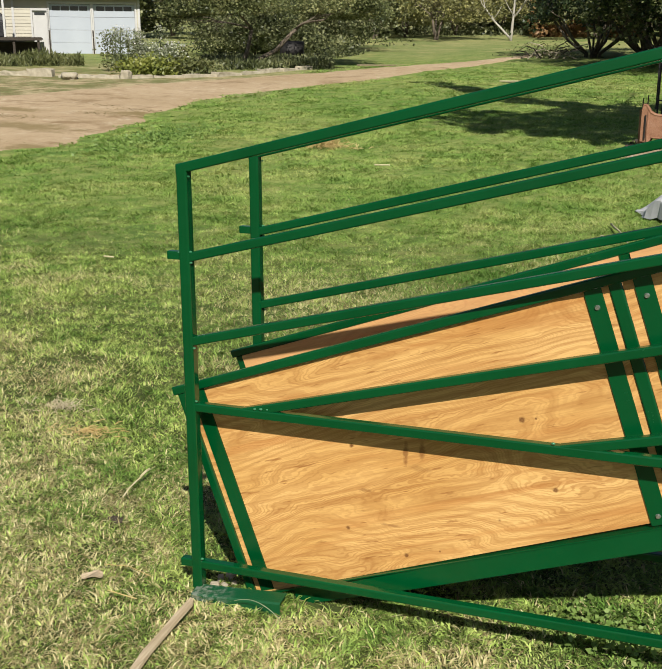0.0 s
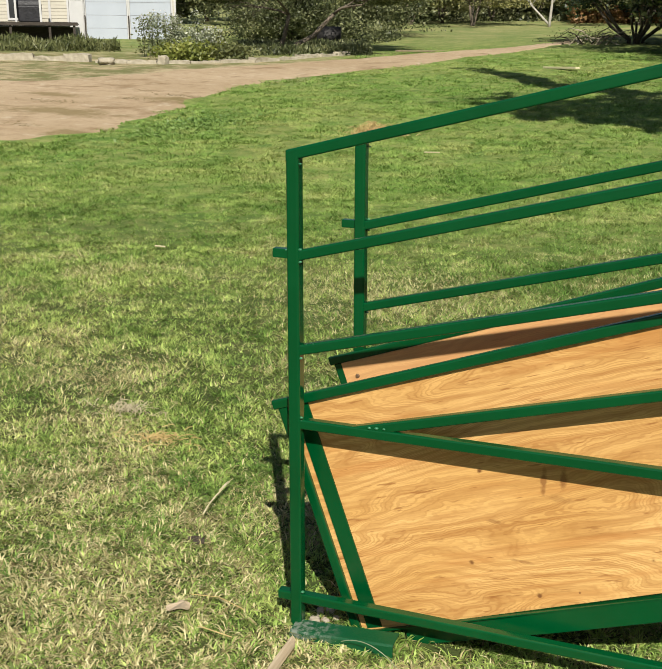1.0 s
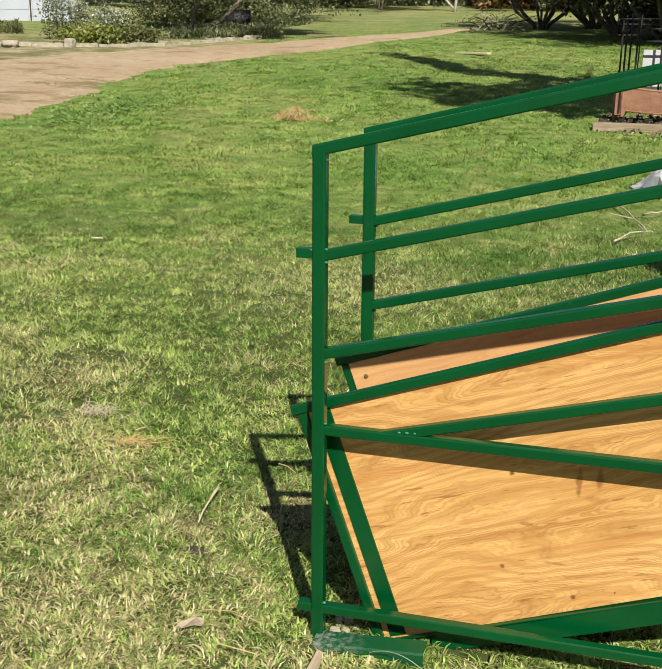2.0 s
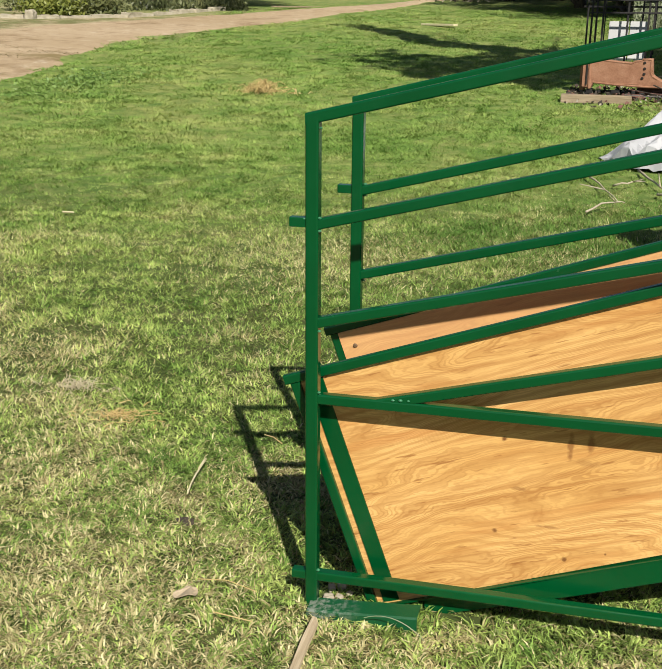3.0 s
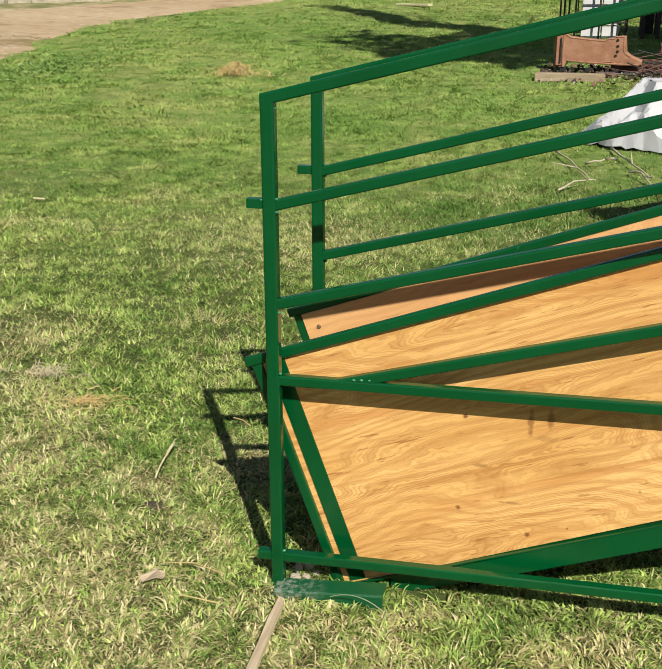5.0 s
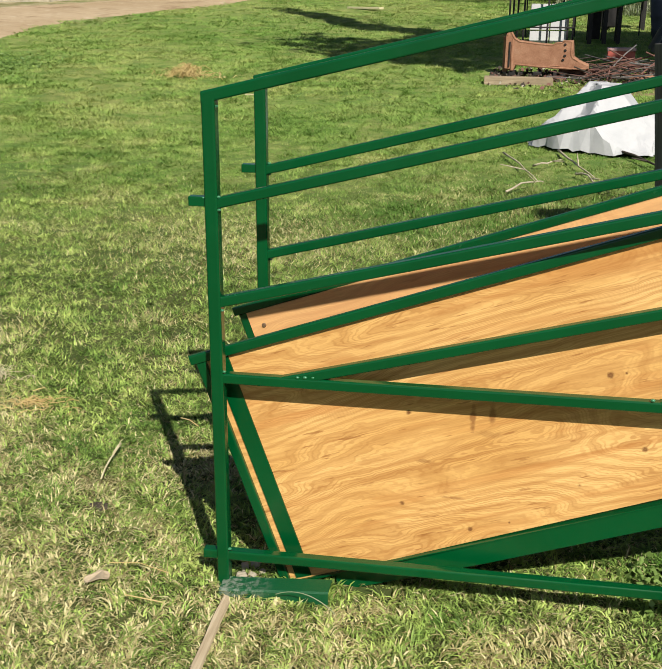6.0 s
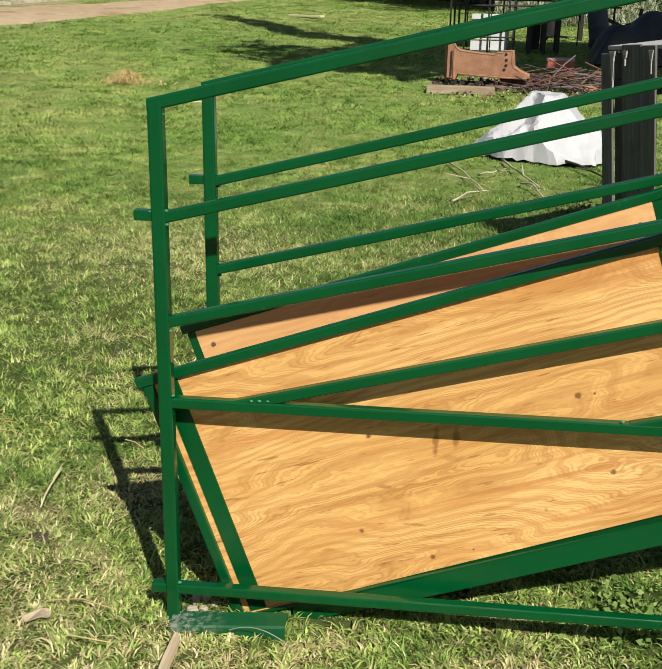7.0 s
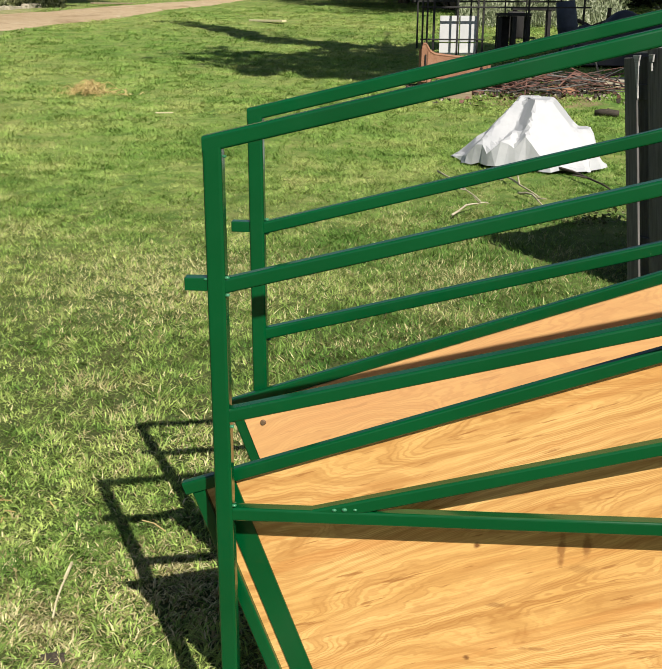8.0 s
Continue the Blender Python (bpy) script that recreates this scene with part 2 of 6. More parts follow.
def make_blades():
    """Mown grass: green that varies by the yard and by the hand, with straw in patches."""
    m = Nodes("grass_blade", 0.6, 0.0, 0.25)
    p, isl = m.position(), m.island()
    xyz = m.n("SeparateXYZ")
    m.link(p, xyz.inputs[0])
    broad, mid, hand = m.noise(p, 0.22, 4, 0.6), m.noise(p, 1.5, 4, 0.6), m.noise(p, 7.0, 4, 0.65)

    def near_any(places, most):
        f = None
        for x, y, r in places:
            d = m.n("VectorMath", operation="DISTANCE")
            m.link(p, d.inputs[0])
            d.inputs[1].default_value = (x, y, 0.0)
            one = m.grey(m.math("MULTIPLY", m.math("ADD", d.outputs["Value"], m.math("MULTIPLY", mid, r * 0.8)), 0.4 / r), (0.3, most), (0.62, 0.0))
            f = one if f is None else m.math("MAXIMUM", f, one)
        return f

    tone = m.math("ADD", m.math("MULTIPLY", broad, 0.25), m.math("ADD", m.math("MULTIPLY", mid, 0.30), m.math("MULTIPLY", hand, 0.45)))
    green = m.ramp(tone, (0.40, (0.11, 0.205, 0.036)), (0.475, (0.25, 0.35, 0.080)), (0.54, (0.385, 0.47, 0.132)), (0.62, (0.54, 0.58, 0.205)))
    lush = m.math("MAXIMUM", m.grey(m.noise(p, 1.1, 3, 0.6), (0.46, 0.0), (0.60, 0.5)), near_any(((1.1, 6.8, 2.3), (0.5, 3.0, 1.4), (1.2, 4.4, 1.8), (0.3, 5.4, 1.5), (1.9, 8.2, 1.6)), 1.0))
    green = m.mix(lush, green, m.mix(0.82, green, (0.060, 0.152, 0.022)))
    green = m.mix(1.0, green, m.grey(isl, (0.0, 0.40), (0.5, 0.95), (1.0, 1.60)), "MULTIPLY")
    dry = m.ramp(isl, (0.0, (0.20, 0.165, 0.070)), (0.5, (0.47, 0.42, 0.20)), (1.0, (0.72, 0.66, 0.38)))
    patch = m.grey(m.math("ADD", m.math("MULTIPLY", broad, 0.25), m.math("ADD", m.math("MULTIPLY", mid, 0.45), m.math("MULTIPLY", m.noise(p, 3.4, 3, 0.6), 0.30))), (0.50, 0.0), (0.59, 0.85))
    patch = m.math("MAXIMUM", patch, near_any(((-1.25, 4.3, 1.1), (-0.75, -0.20, 0.65), (-0.25, -0.45, 0.3), (-1.3, 0.6, 0.45), (-2.1, 1.9, 0.5), (0.7, 4.6, 0.5), (-0.2, 1.9, 0.5), (-0.35, 0.75, 0.3)), 0.9))
    parched = m.grey(m.math("MULTIPLY", m.math("ADD", xyz.outputs["Y"], 1.2), 0.25), (0.0, 0.15), (1.0, 0.0))
    pick = m.math("FRACT", m.math("MULTIPLY", isl, 37.0))
    share = m.math("ADD", m.math("MULTIPLY", m.math("ADD", patch, parched), 0.62), 0.06)
    share = m.math("MULTIPLY", share, m.grey(m.math("MULTIPLY", xyz.outputs["Y"], 0.05), (0.25, 1.0), (0.55, 0.55)))
    col = m.mix(m.math("GREATER_THAN", share, pick), green, dry)
    # the open lawn farther out is younger and evener
    even = m.mix(0.28, m.ramp(m.math("ADD", m.math("MULTIPLY", broad, 0.5), m.math("MULTIPLY", mid, 0.5)), (0.42, (0.15, 0.28, 0.050)), (0.50, (0.225, 0.35, 0.078)), (0.58, (0.33, 0.40, 0.115))), col)
    col = m.mix(m.grey(m.math("MULTIPLY", m.math("ADD", xyz.outputs["Y"], m.math("MULTIPLY", mid, 3.0)), 0.05), (0.22, 0.0), (0.62, 1.0)), col, even)
    m.color(col)
    m.through_light(col, 0.24)
    return m.mat


def make_leaf(name, c1, c2, c3, amount=0.25):
    m = Nodes(name, 0.5, 0.0, 0.4)
    clump = m.noise(m.position(), 1.1, 3, 0.6)
    f = m.math("ADD", m.math("MULTIPLY", m.island(), 0.34), m.math("MULTIPLY", m.grey(clump, (0.3, 0.0), (0.7, 1.0)), 0.66))
    col = m.ramp(f, (0.12, c1), (0.5, c2), (0.92, c3))
    m.color(col)
    m.through_light(col, amount)
    return m.mat


def make_dirt():
    m = Nodes("sandy_dirt", 0.95, 0.0, 0.15)
    p = m.position()
    big, mid, fine = m.noise(p, 0.35, 4), m.noise(p, 3.0, 5, 0.65), m.noise(p, 40.0, 4, 0.7)
    col = m.ramp(big, (0.3, (0.39, 0.295, 0.18)), (0.7, (0.49, 0.385, 0.255)))
    col = m.mix(m.grey(mid, (0.5, 0.0), (0.72, 0.55)), col, (0.25, 0.165, 0.09))
    col = m.mix(m.grey(fine, (0.3, 0.5), (0.6, 0.0)), col, (0.22, 0.15, 0.09))
    col = m.mix(m.grey(m.noise(p, 0.7, 5, 0.65), (0.54, 0.0), (0.66, 0.75)), col, (0.215, 0.145, 0.075))
    col = m.mix(m.grey(m.noise(p, 1.9, 4, 0.7), (0.57, 0.0), (0.68, 0.6)), col, (0.52, 0.44, 0.32))
    # old weedy patches trodden into the sand
    frayed = m.math("MULTIPLY", m.noise(p, 2.2, 6, 0.75), 2.2)
    for x, y, sx, sy in ((-12.0, 14.3, 0.40, 1.0), (-14.2, 16.8, 0.6, 1.8), (-11.3, 17.4, 0.7, 1.2), (-9.8, 12.0, 0.9, 1.5), (-10.3, 17.6, 0.6, 0.8)):
        near = m.n("Mapping", Scale=(sx, sy, 0.0), Location=(-sx * x, -sy * y, 0.0))
        m.link(p, near.inputs["Vector"])
        d = m.n("VectorMath", operation="LENGTH")
        m.link(near.outputs[0], d.inputs[0])
        col = m.mix(m.grey(m.math("MULTIPLY", m.math("ADD", d.outputs["Value"], frayed), 0.4), (0.54, 0.75), (0.74, 0.0)), col, (0.19, 0.145, 0.062))
    m.color(col)
    m.bump(m.math("ADD", mid, fine), 0.5, 0.03)
    return m.mat


def make_bark(name, c1, c2):
    m = Nodes(name, 0.9, 0.0, 0.2)
    v = m.coords((1, 1, 0.25))
    a = m.noise(v, 14.0, 6, 0.7)
    m.color(m.ramp(a, (0.3, c1), (0.7, c2)))
    m.bump(a, 0.7, 0.03)
    return m.mat


def make_wood(name, c1, c2, c3, along=(1.5, 30, 30)):
    m = Nodes(name, 0.85, 0.0, 0.2)
    v = m.coords(along)
    g = m.noise(v, 2.0, 6, 0.65, 0.4)
    st = m.noise(m.coords(), 5.0, 4)
    col = m.ramp(g, (0.3, c1), (0.55, c2), (0.8, c3))
    m.color(m.mix(m.grey(st, (0.5, 0.0), (0.75, 0.45)), col, c1))
    m.bump(g, 0.4, 0.004)
    return m.mat


def make_rust():
    m = Nodes("rusted_iron", 0.85, 0.25, 0.3)
    v = m.coords()
    a, b = m.noise(v, 5.0, 6, 0.7), m.noise(v, 45.0, 4, 0.7)
    col = m.ramp(a, (0.3, (0.25, 0.12, 0.07)), (0.55, (0.36, 0.195, 0.12)), (0.8, (0.42, 0.26, 0.18)))
    m.color(m.mix(m.grey(b, (0.4, 0.3), (0.6, 0.0)), col, (0.15, 0.06, 0.03)))
    m.bump(b, 0.4, 0.006)
    return m.mat


def make_tarp():
    m = Nodes("white_plastic_sheet", 0.6, 0.0, 0.35)
    v = m.coords()
    a = m.noise(v, 6.0, 5)
    m.color(m.ramp(a, (0.3, (0.37, 0.38, 0.40)), (0.7, (0.44, 0.445, 0.46))))
    m.bump(m.noise(v, 14.0, 3), 0.25, 0.012)
    return m.mat


GREEN, SCRAPED = make_green(), make_scratched()
PLY = make_ply("fir_plywood", KNOTS)
# the far sheets' colour holds the light thrown between the two sides
PLY_FAR = make_ply("fir_plywood_bounce_tint", [(0.45, 0.79, 0.012), (0.9, 0.98, 0.010)], 0.55)
ZINC = plain("zinc_bolt", (0.55, 0.55, 0.52), (0.7, 0.7, 0.68), 30, 0.25, 0.9, 0.1, 0.001)
BOLTBROWN = plain("brown_bolt", (0.16, 0.10, 0.06), (0.25, 0.17, 0.10), 30, 0.5, 0.5, 0.1, 0.001)
WELD = plain("painted_weld", (0.02, 0.14, 0.06), (0.06, 0.22, 0.12), 80, 0.3, 0.0, 0.4, 0.002)
LAWN, BLADE, DIRT = make_lawn(), make_blades(), make_dirt()
LEAF_A = make_leaf("leaf_olive", (0.022, 0.032, 0.012), (0.115, 0.135, 0.055), (0.34, 0.35, 0.17))
LEAF_B = make_leaf("leaf_mixed_green", (0.020, 0.032, 0.010), (0.115, 0.140, 0.050), (0.40, 0.41, 0.19))
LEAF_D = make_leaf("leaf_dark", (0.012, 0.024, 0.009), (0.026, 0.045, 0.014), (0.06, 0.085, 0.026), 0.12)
LEAF_P = make_leaf("leaf_plantain", (0.10, 0.185, 0.04), (0.17, 0.27, 0.065), (0.26, 0.36, 0.11))
LEAF_W = make_leaf("leaf_weed", (0.05, 0.068, 0.02), (0.115, 0.13, 0.045), (0.21, 0.215, 0.09))
LEAF_Y = make_leaf("leaf_yellow_green", (0.085, 0.115, 0.02), (0.18, 0.21, 0.04), (0.32, 0.33, 0.08))
LEAF_S = make_leaf("leaf_silvery", (0.06, 0.085, 0.035), (0.22, 0.255, 0.14), (0.58, 0.60, 0.46))
LEAF_DRY = make_leaf("leaf_withered", (0.19, 0.15, 0.07), (0.27, 0.215, 0.115), (0.37, 0.30, 0.18))
LEAF_LINE = make_leaf("leaf_yellowing", (0.08, 0.088, 0.032), (0.22, 0.22, 0.085), (0.44, 0.41, 0.16))
LEAF_WOOD = make_leaf("leaf_woodland", (0.045, 0.055, 0.022), (0.17, 0.185, 0.08), (0.42, 0.41, 0.20))
LEAF_R = make_leaf("leaf_reddish", (0.160, 0.088, 0.032), (0.256, 0.144, 0.064), (0.320, 0.208, 0.080))
BARK = make_bark("brown_bark", (0.06, 0.05, 0.038), (0.20, 0.165, 0.125))
BARK_PALE = make_bark("pale_bark", (0.26, 0.24, 0.20), (0.48, 0.46, 0.41))
GREYWOOD = make_wood("weathered_grey_wood", (0.075, 0.072, 0.068), (0.135, 0.13, 0.125), (0.21, 0.205, 0.20), (30, 30, 1.5))
TOPWOOD = make_wood("bleached_wood", (0.2352, 0.2268, 0.2184), (0.378, 0.3696, 0.3612), (0.504, 0.4956, 0.4872), (30, 2, 30))
PALEWOOD = make_wood("pale_dry_wood", (0.1848, 0.1428, 0.0924), (0.3024, 0.2394, 0.1596), (0.3864, 0.3192, 0.2268))
TWIGWOOD = make_wood("dry_twig", (0.27, 0.23, 0.165), (0.44, 0.39, 0.29), (0.56, 0.50, 0.40))
DARKTWIG = make_wood("dark_twig", (0.03, 0.025, 0.02), (0.06, 0.05, 0.04), (0.10, 0.08, 0.06))
RUST, TARP = make_rust(), make_tarp()
STONE = plain("pale_stone", (0.28, 0.25, 0.185), (0.44, 0.395, 0.30), 5, 0.9, bump=0.6, dist=0.03, fine=25)
STAKEWOOD = make_wood("split_pale_wood", (0.27, 0.215, 0.135), (0.42, 0.35, 0.24), (0.52, 0.45, 0.33), (60, 2, 60))
HUSK = plain("pale_husk", (0.50, 0.44, 0.25), (0.66, 0.60, 0.40), 30, 0.7, fine=140)
FADEDLEAF = plain("faded_tan_leaf", (0.32, 0.255, 0.165), (0.44, 0.36, 0.25), 25, 0.75, fine=120)
DEADGREY = make_leaf("dead_grey_grass", (0.20, 0.165, 0.09), (0.45, 0.39, 0.25), (0.66, 0.59, 0.42), 0.2)
SOIL = plain("dark_soil", (0.03, 0.024, 0.016), (0.095, 0.075, 0.052), 60, 0.95, bump=0.8, dist=0.01, fine=220)
BLOSSOM = make_leaf("white_petal", (0.42, 0.42, 0.40), (0.55, 0.55, 0.52), (0.66, 0.66, 0.63))
STRAW = make_leaf("straw", (0.40, 0.285, 0.105), (0.58, 0.44, 0.19), (0.70, 0.57, 0.29), 0.2)
DARKRUST = plain("dark_maroon_rust", (0.10, 0.045, 0.035), (0.20, 0.10, 0.075), 9, 0.85, 0.1, 0.4, 0.006)
BLACKIRON = plain("black_iron", (0.012, 0.012, 0.012), (0.03, 0.027, 0.025), 9, 0.6, 0.4)
WHITEBOARD = plain("white_panel", (0.4368, 0.4452, 0.4452), (0.5376, 0.5376, 0.5376), 3, 0.6, bump=0.1)
REDPAINT = plain("faded_red_paint", (0.36, 0.07, 0.05), (0.48, 0.13, 0.10), 12, 0.7)
# the red box's sunlit top, painted in as a paler pink
SUNLITPINK = plain("sunlit_pink_paint", (0.42, 0.24, 0.24), (0.52, 0.36, 0.35), 12, 0.7)
BLACKSHEET = plain("black_plastic", (0.012, 0.012, 0.014), (0.028, 0.028, 0.032), 4, 0.42, bump=0.4, dist=0.03, fine=9)
BLUEGREY = plain("blue_grey_plastic", (0.035, 0.042, 0.065), (0.06, 0.07, 0.10), 6, 0.7)
SIDING = plain("cream_siding", (0.42, 0.3948, 0.3192), (0.4788, 0.4536, 0.3696), 1.2, 0.65, bump=0.1, fine=30)
TRIM = plain("white_trim", (0.4536, 0.4536, 0.4452), (0.5208, 0.5208, 0.5124), 2, 0.5, bump=0.05)
DOORWHITE = plain("pale_blue_white_door", (0.3696, 0.4074, 0.462), (0.42, 0.4578, 0.5124), 0.8, 0.45, bump=0.05)
ROOFING = plain("dark_shingle", (0.05, 0.045, 0.04), (0.09, 0.08, 0.07), 9, 0.9)
DARKWOOD = make_wood("dark_deck_wood", (0.03, 0.025, 0.02), (0.06, 0.05, 0.042), (0.10, 0.085, 0.07))
PANE = plain("dark_window_pane", (0.02, 0.022, 0.025), (0.035, 0.04, 0.045), 1, 0.08, bump=0.0)


# ---- building helpers ----
def height(x, y):
    """The ground's height: level round the ramp, then a steady gentle rise."""
    r = math.hypot(x - 0.8, y + 2.5)
    s = min(r, 150) - 12
    return 0.0325 * (s + math.sqrt(s * s + 9)) - 0.015


def part(name, bm, material, parent=None, label="", smooth=False):
    me = bpy.data.meshes.new(name)
    bm.to_mesh(me)
    bm.free()
    return put(name, me, material, parent, label, smooth)


def put(name, me, material, parent=None, label="", smooth=False):
    me.materials.append(material)
    if smooth:
        for p in me.polygons:
            p.use_smooth = True
    ob = new(name, me)
    if parent is not None:
        ob.parent = parent
    return tagged(ob, label)


def thing(name, m, label, category, group="", kind=""):
    ob = new(name)
    ob.empty_display_size = 0.1
    ob.matrix_basis = m
    return tagged(ob, label, category, group, kind)


def box(bm, x0, x1, y0, y1, z0, z1, bevel=0.0, m=None):
    made = bmesh.ops.create_cube(bm, size=1.0)["verts"]
    t = Matrix.Translation(((x0 + x1) / 2, (y0 + y1) / 2, (z0 + z1) / 2)) @ Matrix.Diagonal((x1 - x0, y1 - y0, z1 - z0, 1))
    bmesh.ops.transform(bm, matrix=(m @ t) if m else t, verts=made)
    if bevel:
        edges = list({e for v in made for e in v.link_edges})
        bmesh.ops.bevel(bm, geom=edges, offset=bevel, segments=2, affect="EDGES", profile=0.6)
    return bm


def boxed(*args, bevel=0.0, m=None):
    return box(bmesh.new(), *args, bevel=bevel, m=m)


def prism(bm, rings, close=True):
    """A skin over rings of points, capped at both ends."""
    rows = [[bm.verts.new(p) for p in ring] for ring in rings]
    for a, b in zip(rows, rows[1:]):
        for k in range(len(a)):
            j = (k + 1) % len(a)
            bm.faces.new((a[k], a[j], b[j], b[k]))
    if close:
        bm.faces.new(rows[0][::-1])
        bm.faces.new(rows[-1])
    return bm


def rounded(h, k, c):
    """A rectangle 2h by 2k with rounded corners, as a ring of pairs."""
    ring = []
    for sx, sy, first in ((1, 1, 0), (-1, 1, 90), (-1, -1, 180), (1, -1, 270)):
        for q in range(4):
            a = radians(first + 30 * q)
            ring.append((sx * (h - c) + c * math.cos(a), sy * (k - c) + c * math.sin(a)))
    return ring


def bar(p0, p1, w, d, chamfer=0.005, cut0=None, cut1=None, bm=None):
    """A square tube in a plane y = const from p0 to p1: w across in the plane, d along y, with rounded edges.
    cut0, cut1: x at which the ends are cut plumb."""
    bm = bm or bmesh.new()
    p0, p1 = Vector(p0), Vector(p1)
    e = (p1 - p0).normalized()
    across, deep = Vector((-e.z, 0, e.x)), Vector((0, 1, 0))
    section = rounded(w / 2, d / 2, chamfer)
    rings = []
    for p, cut in ((p0, cut0), (p1, cut1)):
        ring = []
        for a, b in section:
            q = p + across * a + deep * b
            if cut is not None:
                q = q + e * ((cut - q.x) / e.x)
            ring.append(q)
        rings.append(ring)
    return prism(bm, rings)


def limb(bm, points, radii, sides=6):
    """A tapered round tube along points."""
    rings = []
    for k, p in enumerate(points):
        a = Vector(points[max(k - 1, 0)])
        b = Vector(points[min(k + 1, len(points) - 1)])
        e = (b - a).normalized()
        s = e.cross(Vector((0.31, 0.12, 0.94)))
        s = s.normalized() if s.length > 1e-4 else Vector((1, 0, 0))
        t = e.cross(s)
        rings.append([Vector(p) + (s * math.cos(u) + t * math.sin(u)) * radii[k] for u in (2 * math.pi * j / sides for j in range(sides))])
    return prism(bm, rings)


def fast_mesh(name, verts, faces):
    """A mesh from numpy arrays: verts (n, 3), faces (m, k) all with k corners."""
    me = bpy.data.meshes.new(name)
    n, (m, k) = len(verts), faces.shape
    me.vertices.add(n)
    me.vertices.foreach_set("co", np.ascontiguousarray(verts, dtype=np.float32).ravel())
    me.loops.add(m * k)
    me.loops.foreach_set("vertex_index", np.ascontiguousarray(faces, dtype=np.int32).ravel())
    me.polygons.add(m)
    me.polygons.foreach_set("loop_start", np.arange(0, m * k, k, dtype=np.int32))
    me.polygons.foreach_set("loop_total", np.full(m, k, dtype=np.int32))
    me.update(calc_edges=True)
    return me


def leaf_cloud(name, centres, size, rng, flat=0.3, longer=1.7):
    """Many small diamond leaves, one round each centre."""
    n = len(centres)
    a = rng.normal(size=(n, 3))
    a[:, 2] *= 1 - flat
    a /= np.linalg.norm(a, axis=1)[:, None]
    b = np.cross(a, rng.normal(size=(n, 3)))
    b /= np.linalg.norm(b, axis=1)[:, None]
    s = size * rng.uniform(0.6, 1.4, (n, 1))
    fold = np.cross(a, b) * s * rng.uniform(0.1, 0.3, (n, 1))
    v = np.stack([centres - a * s * longer / 2, centres + b * s / 2 + fold, centres + a * s * longer / 2, centres - b * s / 2 + fold], 1).reshape(-1, 3)
    return fast_mesh(name, v, np.arange(4 * n).reshape(-1, 4))


# ---- ground, road ----
def build_ground():
    k = np.linspace(-1, 1, 261)
    u = np.sinh(k * 7.2) / np.sinh(7.2) * 1600
    xs, ys = u - 1.0, u + 3.0
    X, Y = np.meshgrid(xs, ys)
    Z = np.vectorize(height)(X, Y)
    rng = np.random.default_rng(3)
    ripple = 0.012 * np.sin(X * 1.9 + 0.7 * np.sin(Y * 1.3)) * np.sin(Y * 1.6 + 1.1) + 0.006 * rng.normal(size=X.shape)
    far = np.clip((np.hypot(X, Y) - 3.0) / 6.0, 0, 1)
    Z = Z + ripple * far - 0.004
    n = len(k)
    i = np.arange(n * n).reshape(n, n)
    f = np.stack([i[:-1, :-1], i[:-1, 1:], i[1:, 1:], i[1:, :-1]], -1).reshape(-1, 4)
    me = fast_mesh("ground", np.stack([X, Y, Z], -1).reshape(-1, 3), f)
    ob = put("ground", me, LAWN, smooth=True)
    tagged(ob, "uneven green lawn turf with dry yellow patches", "lawn", kind="structure")


def strip(name, left, right, material, lift, steps, rng, ragged=0.10):
    """A draped sheet between two edge lines with uneven edges."""
    def resample(line, n):
        p = np.array(line, float)
        d = np.r_[0, np.cumsum(np.hypot(*np.diff(p, axis=0).T))]
        s = np.linspace(0, d[-1], n)
        return np.stack([np.interp(s, d, p[:, 0]), np.interp(s, d, p[:, 1])], -1)
    a, b = resample(left, steps), resample(right, steps)
    wob = lambda: np.convolve(rng.normal(size=steps + 40), np.hanning(17) / 4.5, "same")[20:-20]  # noqa: E731
    a = a + np.stack([wob(), wob()], -1) * ragged * 2
    b = b + np.stack([wob(), wob()], -1) * ragged * 2
    cols = 10
    t = np.linspace(0, 1, cols)[:, None, None]
    p = a[None] * (1 - t) + b[None] * t
    z = np.vectorize(height)(p[..., 0], p[..., 1]) + lift
    z[0] -= 0.05
    z[-1] -= 0.05
    i = np.arange(cols * steps).reshape(cols, steps)
    f = np.stack([i[:-1, :-1], i[:-1, 1:], i[1:, 1:], i[1:, :-1]], -1).reshape(-1, 4)
    me = fast_mesh(name, np.concatenate([p, z[..., None]], -1).reshape(-1, 3), f)
    return put(name, me, material, smooth=True)


def build_road():
    rng = np.random.default_rng(8)
    near = [(-22, 6), (-13.5, 9.5), (-9.9, 10.7), (-9.3, 12.6), (-10.2, 16.2), (-11.3, 19.6), (-11.3, 22.9), (-10.4, 26.5), (-9.3, 30.2), (-7.9, 37), (-7.15, 42), (-5.5, 50)]
    far = [(-32, 10), (-25, 14.5), (-20, 18), (-17, 19.7), (-16.2, 22.5), (-15.4, 25.6), (-14.2, 28.3), (-12.9, 30.9), (-11.5, 34.4), (-9.2, 39), (-7.7, 43), (-5.8, 50.5)]
    ob = strip("road", near, far, DIRT, 0.03, 420, rng, 0.07)
    tagged(ob, "sandy tan dirt driveway with grassy ragged edges", "dirt road", kind="structure")


build_ground()
build_road()


# ---- the ramp ----
S, C = math.sin(radians(19.5)), math.cos(radians(19.5))


def slant(a, b, y=0.0):
    """A point of the side frame from its own axes: a up the slope, b square to it and down."""
    return Vector((a * C + b * S, y, a * S - b * C))


